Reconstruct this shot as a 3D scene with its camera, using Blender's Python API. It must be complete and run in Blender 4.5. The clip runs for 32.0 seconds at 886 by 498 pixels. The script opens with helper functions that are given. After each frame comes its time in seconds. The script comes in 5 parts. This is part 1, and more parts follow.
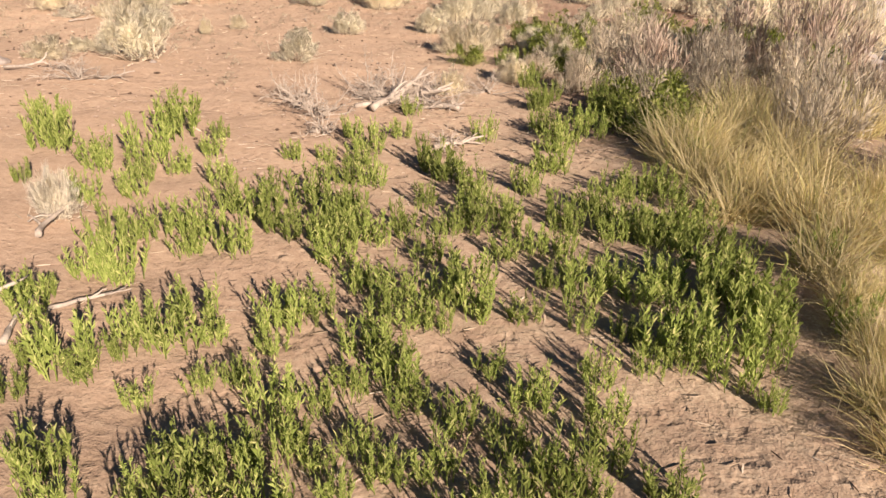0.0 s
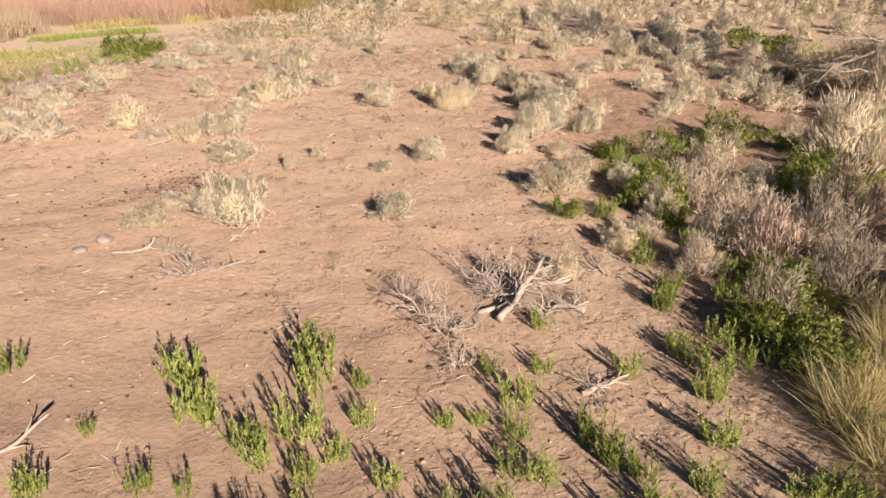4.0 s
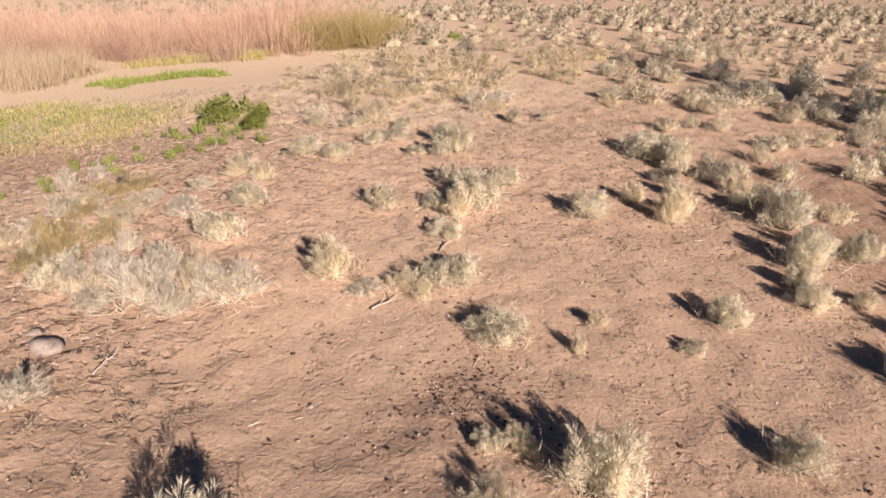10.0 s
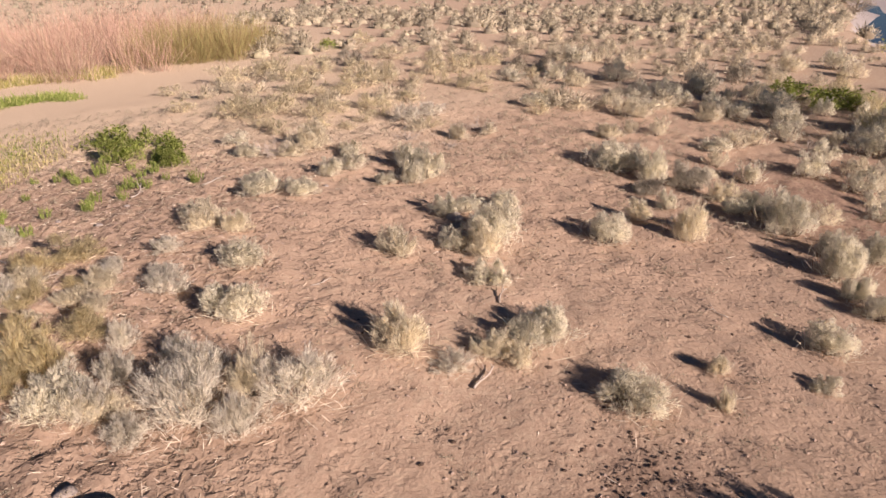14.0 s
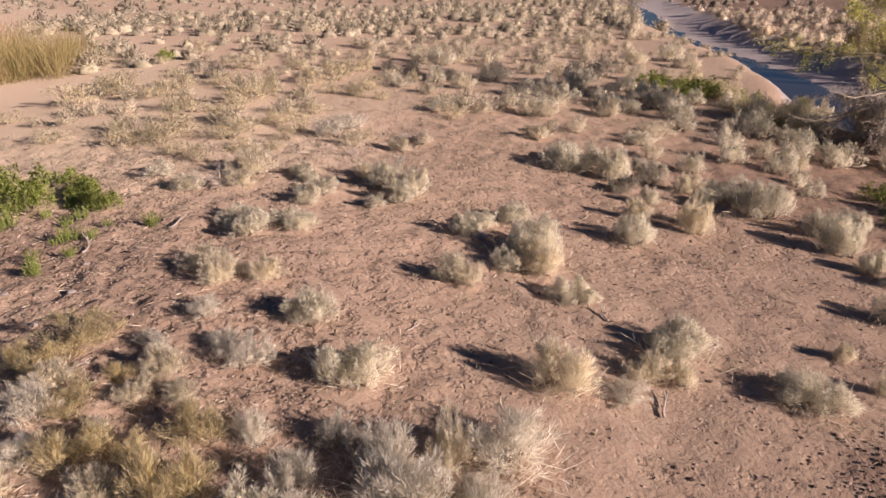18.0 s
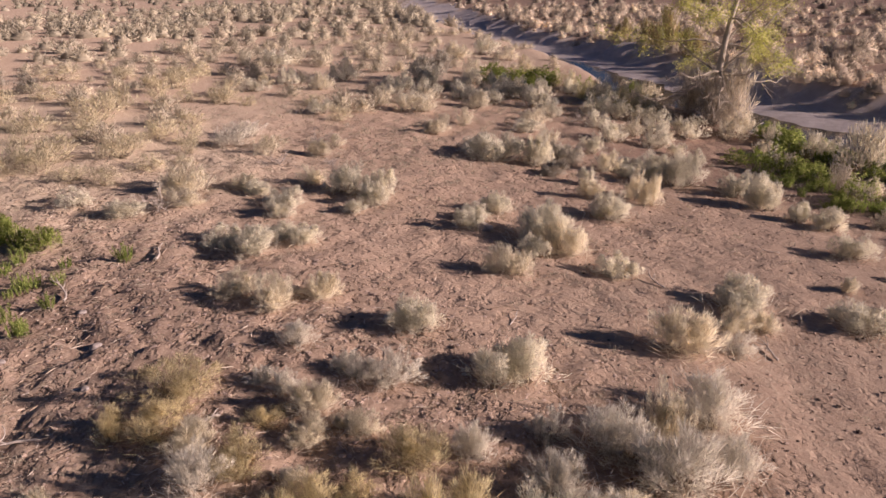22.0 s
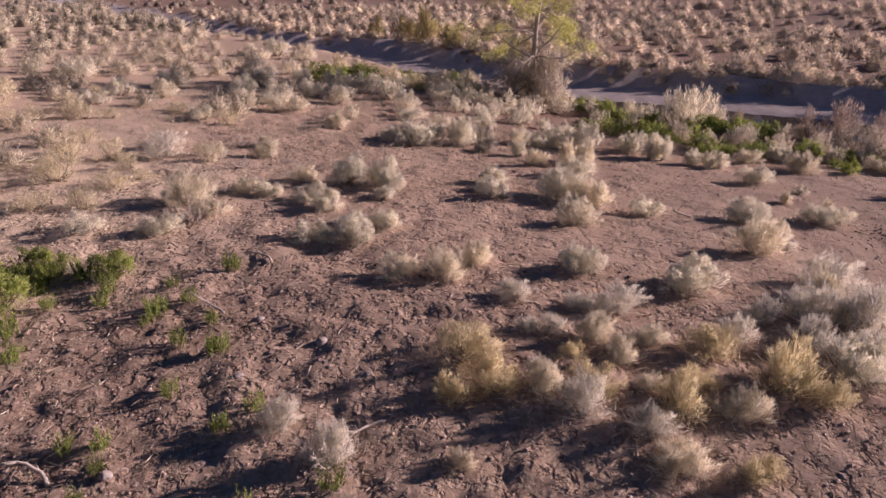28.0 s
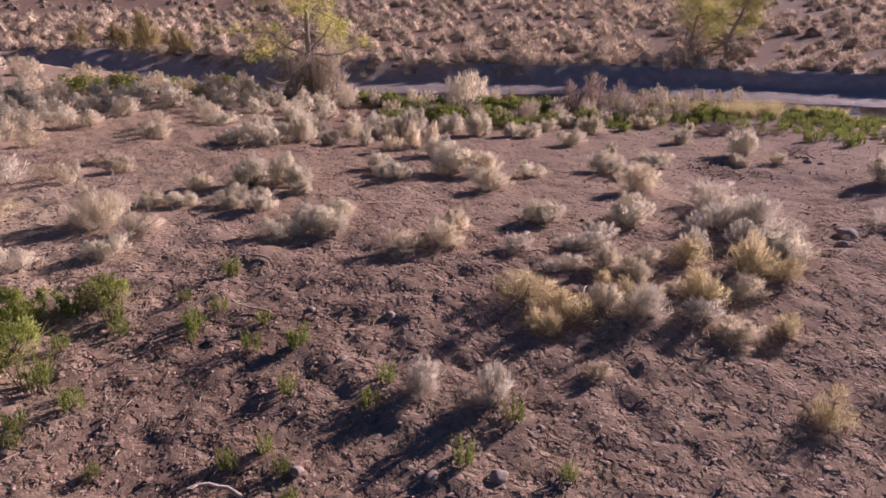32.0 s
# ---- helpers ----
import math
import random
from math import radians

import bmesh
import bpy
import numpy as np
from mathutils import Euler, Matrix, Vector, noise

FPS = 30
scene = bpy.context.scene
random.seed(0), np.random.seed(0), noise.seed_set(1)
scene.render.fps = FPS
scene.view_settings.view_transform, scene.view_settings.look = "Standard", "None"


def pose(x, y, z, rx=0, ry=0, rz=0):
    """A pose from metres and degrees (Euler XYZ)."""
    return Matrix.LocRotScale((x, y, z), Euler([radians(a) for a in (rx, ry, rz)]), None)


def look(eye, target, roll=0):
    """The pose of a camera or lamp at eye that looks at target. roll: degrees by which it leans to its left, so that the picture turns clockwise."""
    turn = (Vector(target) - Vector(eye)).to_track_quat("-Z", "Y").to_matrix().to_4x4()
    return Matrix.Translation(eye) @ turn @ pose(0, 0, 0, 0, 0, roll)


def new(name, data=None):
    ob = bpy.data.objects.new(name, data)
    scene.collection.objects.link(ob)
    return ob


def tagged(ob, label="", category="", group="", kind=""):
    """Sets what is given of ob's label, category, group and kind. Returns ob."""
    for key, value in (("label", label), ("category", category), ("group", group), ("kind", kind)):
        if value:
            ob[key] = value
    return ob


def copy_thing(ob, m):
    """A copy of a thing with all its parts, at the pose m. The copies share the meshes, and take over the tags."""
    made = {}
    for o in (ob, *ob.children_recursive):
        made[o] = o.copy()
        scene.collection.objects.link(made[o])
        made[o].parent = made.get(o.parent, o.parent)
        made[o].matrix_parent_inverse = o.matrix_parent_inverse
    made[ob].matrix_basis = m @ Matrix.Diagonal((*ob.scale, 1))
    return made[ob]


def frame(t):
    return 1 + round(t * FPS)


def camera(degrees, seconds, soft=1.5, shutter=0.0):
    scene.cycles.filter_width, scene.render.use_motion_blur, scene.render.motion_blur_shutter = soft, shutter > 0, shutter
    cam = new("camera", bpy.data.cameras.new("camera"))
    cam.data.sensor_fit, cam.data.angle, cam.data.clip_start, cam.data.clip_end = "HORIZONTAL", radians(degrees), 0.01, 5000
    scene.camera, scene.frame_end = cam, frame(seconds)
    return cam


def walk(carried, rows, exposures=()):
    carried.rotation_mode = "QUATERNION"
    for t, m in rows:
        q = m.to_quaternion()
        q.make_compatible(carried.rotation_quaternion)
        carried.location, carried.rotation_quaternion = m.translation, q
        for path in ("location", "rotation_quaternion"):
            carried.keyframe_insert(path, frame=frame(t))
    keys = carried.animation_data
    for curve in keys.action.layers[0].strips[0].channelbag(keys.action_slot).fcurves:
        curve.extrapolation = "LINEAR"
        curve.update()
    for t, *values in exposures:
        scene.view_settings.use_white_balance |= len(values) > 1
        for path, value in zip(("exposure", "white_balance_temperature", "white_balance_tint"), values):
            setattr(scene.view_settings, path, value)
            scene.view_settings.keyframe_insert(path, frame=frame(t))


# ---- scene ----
cam = camera(62.3, 32.0)
PATH = [
    (0, (0.568, 0.18, 1.257), (0.591, 2.034, 0.508), -0.7),
    (0.5, (0.607, 0.051, 1.553), (0.607, 1.906, 0.805), -0.9),
    (1, (0.655, 0.015, 1.922), (0.628, 1.872, 1.18), -1.1),
    (1.5, (0.574, 0.026, 2.269), (0.526, 1.889, 1.544), -1.2),
    (2, (0.459, 0.061, 2.624), (0.427, 1.925, 1.9), -0.9),
    (2.5, (0.253, 0.264, 2.974), (0.274, 2.125, 2.243), -0.5),
    (3, (-0.059, 0.706, 3.275), (-0.065, 2.569, 2.548), -0.7),
    (3.5, (-0.539, 1.218, 3.592), (-0.551, 3.082, 2.869), -0.6),
    (4, (-1.062, 1.715, 3.91), (-1.08, 3.581, 3.189), -0.6),
    (4.5, (-1.575, 2.288, 4.119), (-1.596, 4.155, 3.404), -0.5),
    (6.5, (-3.728, 4.12, 5.121), (-3.744, 5.986, 4.4), -0.4),
    (7, (-4.24, 4.565, 5.401), (-4.254, 6.431, 4.682), -0.4),
    (7.5, (-4.743, 4.968, 5.587), (-4.756, 6.836, 4.871), -0.4),
    (8, (-5.223, 5.338, 5.7), (-5.236, 7.205, 4.984), -0.4),
    (8.5, (-5.682, 5.71, 5.825), (-5.696, 7.578, 5.111), -0.5),
    (9, (-6.152, 6.057, 5.899), (-6.167, 7.925, 5.184), -0.5),
    (9.5, (-6.661, 6.41, 5.959), (-6.676, 8.278, 5.245), -0.4),
    (10, (-7.2, 6.771, 6.008), (-7.204, 8.638, 5.292), -0.4),
    (10.5, (-7.734, 7.113, 6.045), (-7.706, 8.98, 5.329), -0.4),
    (11, (-8.284, 7.473, 6.08), (-8.193, 9.337, 5.362), -0.4),
    (11.5, (-8.876, 7.85, 6.131), (-8.7, 9.709, 5.413), -0.4),
    (12, (-9.427, 8.228, 6.159), (-9.166, 10.077, 5.443), -0.5),
    (12.5, (-9.985, 8.582, 6.192), (-9.657, 10.42, 5.474), -0.5),
    (13, (-10.512, 8.931, 6.22), (-10.146, 10.762, 5.502), -0.6),
    (13.5, (-11.085, 9.328, 6.255), (-10.675, 11.148, 5.535), -0.7),
    (14, (-11.692, 9.752, 6.297), (-11.233, 11.56, 5.575), -0.8),
    (14.5, (-12.327, 10.163, 6.328), (-11.81, 11.955, 5.604), -0.8),
    (15, (-12.976, 10.592, 6.366), (-12.401, 12.365, 5.64), -0.7),
    (15.5, (-13.635, 11.022, 6.376), (-13.004, 12.776, 5.65), -0.8),
    (17.5, (-16.122, 12.871, 6.458), (-15.214, 14.498, 5.73), -0.9),
    (18, (-16.694, 13.358, 6.444), (-15.708, 14.939, 5.716), -0.9),
    (18.5, (-17.275, 13.825, 6.448), (-16.192, 15.34, 5.718), -0.9),
    (19, (-17.867, 14.348, 6.463), (-16.688, 15.787, 5.728), -0.8),
    (19.5, (-18.437, 14.892, 6.427), (-17.189, 16.272, 5.692), -0.7),
    (20, (-19.004, 15.428, 6.416), (-17.726, 16.78, 5.682), -0.6),
    (20.5, (-19.541, 15.963, 6.408), (-18.232, 17.285, 5.674), -0.5),
    (21, (-20.09, 16.469, 6.392), (-18.725, 17.733, 5.658), -0.6),
    (21.5, (-20.634, 16.97, 6.392), (-19.212, 18.17, 5.658), -0.7),
    (22, (-21.12, 17.489, 6.405), (-19.655, 18.635, 5.669), -0.8),
    (22.5, (-21.633, 18.061, 6.403), (-20.132, 19.158, 5.667), -0.8),
    (23, (-22.11, 18.638, 6.365), (-20.593, 19.713, 5.629), -0.7),
    (23.5, (-22.595, 19.194, 6.333), (-21.063, 20.251, 5.6), -0.6),
    (24, (-23.09, 19.764, 6.339), (-21.532, 20.782, 5.606), -0.7),
    (24.5, (-23.577, 20.318, 6.32), (-21.984, 21.28, 5.588), -0.7),
    (26.5, (-25.417, 22.688, 6.38), (-23.685, 23.363, 5.642), -0.7),
    (27, (-25.818, 23.364, 6.384), (-24.055, 23.951, 5.644), -0.5),
    (27.5, (-26.179, 24.073, 6.36), (-24.388, 24.571, 5.621), -0.5),
    (28, (-26.554, 24.79, 6.364), (-24.74, 25.199, 5.626), -0.6),
    (28.5, (-26.892, 25.498, 6.314), (-25.057, 25.794, 5.578), -0.5),
    (29, (-27.166, 26.244, 6.25), (-25.313, 26.412, 5.517), -0.7),
    (29.5, (-27.403, 26.994, 6.22), (-25.543, 27.033, 5.487), -0.7),
    (30, (-27.606, 27.789, 6.205), (-25.746, 27.746, 5.472), -0.8),
    (30.5, (-27.77, 28.583, 6.207), (-25.912, 28.484, 5.475), -0.8),
    (31, (-27.855, 29.395, 6.225), (-26.005, 29.204, 5.49), -0.8),
    (31.5, (-27.914, 30.284, 6.222), (-26.08, 29.977, 5.485), -0.7),
    (32, (-27.957, 31.13, 6.234), (-26.145, 30.716, 5.495), -0.8),
]
walk(cam, [(t, look(eye, target, roll)) for t, eye, target, roll in PATH],
     exposures=[(0, 0.74, 5950, 12), (4, 0.71, 5880, 13), (9, 0.70, 5780, 16), (15, 0.60, 5690, 20), (23, 0.55, 5600, 27), (32, 0.58, 5440, 37)])

world = bpy.data.worlds.new("sky")
scene.world = world
world.use_nodes = True
SUN_AZ, SUN_EL = radians(-64.0), radians(19.5)
_wt = world.node_tree
_sky = _wt.nodes.new("ShaderNodeTexSky")
_sky.sky_type, _sky.sun_disc = "NISHITA", False
_sky.sun_elevation, _sky.sun_rotation = SUN_EL, radians(154.0)
_sky.altitude, _sky.dust_density, _sky.ozone_density = 1300, 0.4, 5.2
_wt.links.new(_sky.outputs[0], _wt.nodes["Background"].inputs[0])
_wt.nodes["Background"].inputs[1].default_value = 0.0215
sun = new("sun", bpy.data.lights.new("sun", "SUN"))
sun.data.energy, sun.data.angle, sun.data.color = 5.45, radians(0.6), (1.0, 0.765, 0.565)
_dir = Vector((math.cos(SUN_AZ) * math.cos(SUN_EL), math.sin(SUN_AZ) * math.cos(SUN_EL), math.sin(SUN_EL)))
sun.matrix_world = Matrix.Translation((0, 0, 60)) @ _dir.to_track_quat("Z", "Y").to_matrix().to_4x4()


# ---- materials ----
def material(name):
    m = bpy.data.materials.new(name)
    m.use_nodes = True
    m.node_tree.nodes.clear()
    return m, m.node_tree


def node(tree, kind, operation=None):
    n = tree.nodes.new("ShaderNode" + kind)
    if operation:
        n.operation = operation
    return n


def ramp(tree, fac, stops):
    n = tree.nodes.new("ShaderNodeValToRGB")
    e = n.color_ramp.elements
    while len(e) < len(stops):
        e.new(0.5)
    for el, (p, c) in zip(e, stops):
        el.position, el.color = p, (*c, 1)
    tree.links.new(fac, n.inputs[0])
    return n.outputs[0]


def mixed(tree, fac, a, b, mode="MIX"):
    n = tree.nodes.new("ShaderNodeMix")
    n.data_type, n.blend_type = "RGBA", mode
    for sock, v in ((n.inputs[0], fac), (n.inputs[6], a), (n.inputs[7], b)):
        if isinstance(v, (int, float)):
            sock.default_value = v
        elif isinstance(v, tuple):
            sock.default_value = (*v, 1)
        else:
            tree.links.new(v, sock)
    return n.outputs[2]


def noise_tex(tree, scale, detail=4.0, rough=0.55, vec=None, out=0):
    n = tree.nodes.new("ShaderNodeTexNoise")
    n.inputs["Scale"].default_value, n.inputs["Detail"].default_value, n.inputs["Roughness"].default_value = scale, detail, rough
    if vec is not None:
        tree.links.new(vec, n.inputs["Vector"])
    return n.outputs[out]


def leafy(name, stops, through_light=0.3, spread=0.25, patch=0.0):
    """Foliage or twig material: the hue differs from blade to blade and from plant to plant."""
    m, t = material(name)
    geo, info = t.nodes.new("ShaderNodeNewGeometry"), t.nodes.new("ShaderNodeObjectInfo")
    col = ramp(t, geo.outputs["Random Per Island"], stops)
    if patch:
        place = noise_tex(t, 0.7, 2, 0.5, geo.outputs["Position"])
        col = mixed(t, 1.0, col, ramp(t, place, [(0.35, (1 - patch,) * 3), (0.65, (1 + patch,) * 3)]), "MULTIPLY")
    hsv = t.nodes.new("ShaderNodeHueSaturation")
    mp = node(t, "MapRange")
    mp.inputs[3].default_value, mp.inputs[4].default_value = 1 - spread, 1 + spread
    t.links.new(info.outputs["Random"], mp.inputs[0])
    t.links.new(mp.outputs[0], hsv.inputs["Value"])
    t.links.new(col, hsv.inputs["Color"])
    d, tr, mx, o = t.nodes.new("ShaderNodeBsdfDiffuse"), t.nodes.new("ShaderNodeBsdfTranslucent"), t.nodes.new("ShaderNodeMixShader"), t.nodes.new("ShaderNodeOutputMaterial")
    d.inputs["Roughness"].default_value = 0.6
    mx.inputs[0].default_value = through_light
    for s in (d, tr):
        t.links.new(hsv.outputs[0], s.inputs["Color"])
    t.links.new(d.outputs[0], mx.inputs[1])
    t.links.new(tr.outputs[0], mx.inputs[2])
    t.links.new(mx.outputs[0], o.inputs[0])
    return m


def solid(name, a, b, scale, rough=0.85, bump=0.3, stretch=None):
    """Bark, stone or dung: two tones by noise, fine relief."""
    m, t = material(name)
    tc = t.nodes.new("ShaderNodeTexCoord")
    vec = tc.outputs["Object"]
    if stretch:
        mp = t.nodes.new("ShaderNodeMapping")
        mp.inputs["Scale"].default_value = stretch
        t.links.new(vec, mp.inputs[0])
        vec = mp.outputs[0]
    big, fine = noise_tex(t, scale, 5, 0.6, vec), noise_tex(t, scale * 6, 4, 0.6, vec)
    col = ramp(t, big, [(0.3, a), (0.7, b)])
    col = mixed(t, 0.35, col, ramp(t, fine, [(0.25, tuple(x * 0.5 for x in a)), (0.75, tuple(min(1, x * 1.25) for x in b))]))
    bs, o, bp = t.nodes.new("ShaderNodeBsdfPrincipled"), t.nodes.new("ShaderNodeOutputMaterial"), t.nodes.new("ShaderNodeBump")
    bp.inputs["Strength"].default_value, bp.inputs["Distance"].default_value = bump, 0.02
    t.links.new(fine, bp.inputs["Height"])
    bs.inputs["Roughness"].default_value = rough
    t.links.new(col, bs.inputs["Base Color"])
    t.links.new(bp.outputs[0], bs.inputs["Normal"])
    t.links.new(bs.outputs[0], o.inputs[0])
    return m


M_SAGE = leafy("silver sage leaves", [(0.000, (0.618, 0.570, 0.434)), (0.300, (0.828, 0.781, 0.613)), (0.750, (0.917, 0.876, 0.707)), (1.000, (0.937, 0.915, 0.773))], 0.460, 0.100)
M_DARKSAGE = leafy("dark sage leaves", [(0.0, (0.30, 0.27, 0.22)), (0.5, (0.50, 0.46, 0.37)), (1.0, (0.66, 0.62, 0.50))], 0.4)
M_RABBIT = leafy("straw twigs", [(0.000, (0.600, 0.519, 0.377)), (0.300, (0.830, 0.754, 0.565)), (0.750, (0.920, 0.860, 0.670)), (1.000, (0.940, 0.909, 0.744))], 0.460, 0.120)
M_YELLOW = leafy("yellow straw twigs", [(0.0, (0.536, 0.439, 0.260)), (0.4, (0.783, 0.683, 0.419)), (0.75, (0.906, 0.816, 0.521)), (1.0, (0.886, 0.836, 0.484))], 0.58, 0.14)
M_STRAW = leafy("tan straw brush", [(0.0, (0.54, 0.45, 0.29)), (0.4, (0.76, 0.68, 0.46)), (0.8, (0.87, 0.80, 0.57)), (1.0, (0.86, 0.82, 0.55))], 0.46, 0.14)
M_BLEACH = leafy("bleached twigs", [(0.000, (0.580, 0.521, 0.422)), (0.400, (0.830, 0.782, 0.652)), (1.000, (0.940, 0.913, 0.785))], 0.460, 0.120)
M_STEM = leafy("grey brown wood", [(0.0, (0.196, 0.154, 0.115)), (0.6, (0.406, 0.329, 0.243)), (1.0, (0.616, 0.525, 0.405))], 0.02)
M_FORB = leafy("fresh green leaves", [(0.0, (0.16, 0.205, 0.045)), (0.5, (0.31, 0.38, 0.10)), (0.85, (0.44, 0.49, 0.16)), (1.0, (0.60, 0.58, 0.26))], 0.38)
M_GREEN = leafy("green shrub leaves", [(0.0, (0.17, 0.22, 0.045)), (0.4, (0.31, 0.37, 0.09)), (0.8, (0.47, 0.53, 0.15)), (1.0, (0.62, 0.62, 0.24))], 0.5)
M_GRASS = leafy("dry grass blades", [(0.0, (0.40, 0.34, 0.16)), (0.4, (0.70, 0.61, 0.34)), (0.7, (0.84, 0.76, 0.50)), (0.88, (0.68, 0.64, 0.30)), (1.0, (0.50, 0.53, 0.18))], 0.45)
M_MARSH = leafy("marsh grass blades", [(0.0, (0.36, 0.36, 0.11)), (0.4, (0.56, 0.53, 0.19)), (0.7, (0.74, 0.65, 0.37)), (1.0, (0.84, 0.73, 0.51))], 0.45)
M_REED = leafy("tan reed blades", [(0.0, (0.56, 0.45, 0.30)), (0.6, (0.80, 0.68, 0.48)), (1.0, (0.88, 0.79, 0.60))], 0.4)
M_WILLOW = leafy("red willow twigs", [(0.0, (0.38, 0.25, 0.185)), (0.4, (0.57, 0.40, 0.31)), (0.8, (0.70, 0.54, 0.43)), (1.0, (0.66, 0.58, 0.37))], 0.35)
M_WILLOWGREEN = leafy("budding willow twigs", [(0.0, (0.34, 0.23, 0.12)), (0.5, (0.50, 0.42, 0.20)), (1.0, (0.56, 0.53, 0.22))], 0.3)
M_GREYTWIG = leafy("bare grey twigs", [(0.0, (0.460, 0.394, 0.301)), (0.5, (0.670, 0.596, 0.466)), (1.0, (0.820, 0.758, 0.601))], 0.38)
M_BANKWILLOW = leafy("tan willow twigs", [(0.0, (0.449, 0.337, 0.265)), (0.4, (0.673, 0.541, 0.439)), (0.8, (0.816, 0.694, 0.571)), (1.0, (0.847, 0.755, 0.592))], 0.3)
M_COTTON = leafy("young cottonwood leaves", [(0.0, (0.36, 0.38, 0.09)), (0.5, (0.58, 0.58, 0.17)), (1.0, (0.74, 0.70, 0.28))], 0.62)
M_FARSCRUB = leafy("far scrub", [(0.0, (0.387, 0.333, 0.244)), (0.3, (0.528, 0.473, 0.357)), (0.8, (0.634, 0.578, 0.435)), (1.0, (0.598, 0.560, 0.400))], 0.35, patch=0.25)
M_EASTSCRUB = leafy("east bank scrub", [(0.0, (0.407, 0.341, 0.259)), (0.3, (0.583, 0.501, 0.389)), (0.8, (0.737, 0.649, 0.508)), (1.0, (0.682, 0.632, 0.432))], 0.34, patch=0.45)
M_LITTER = leafy("straw and twig litter", [(0.0, (0.22, 0.16, 0.11)), (0.35, (0.46, 0.36, 0.25)), (0.75, (0.70, 0.60, 0.46)), (1.0, (0.84, 0.76, 0.63))], 0.05)
M_BARK = solid("pale bark", (0.30, 0.25, 0.19), (0.52, 0.46, 0.37), 4.0, stretch=(1, 1, 0.25))
M_DRIFT = solid("weathered wood", (0.30, 0.25, 0.20), (0.60, 0.53, 0.45), 6.0, stretch=(1, 1, 0.2))
M_STONE = solid("grey stone", (0.24, 0.20, 0.17), (0.42, 0.37, 0.33), 5.0)
M_DUNG = solid("dry horse dung", (0.07, 0.045, 0.03), (0.17, 0.115, 0.08), 30.0, bump=0.6)
M_CLOD = solid("soil clods", (0.38, 0.28, 0.215), (0.57, 0.44, 0.345), 20.0, bump=0.5)


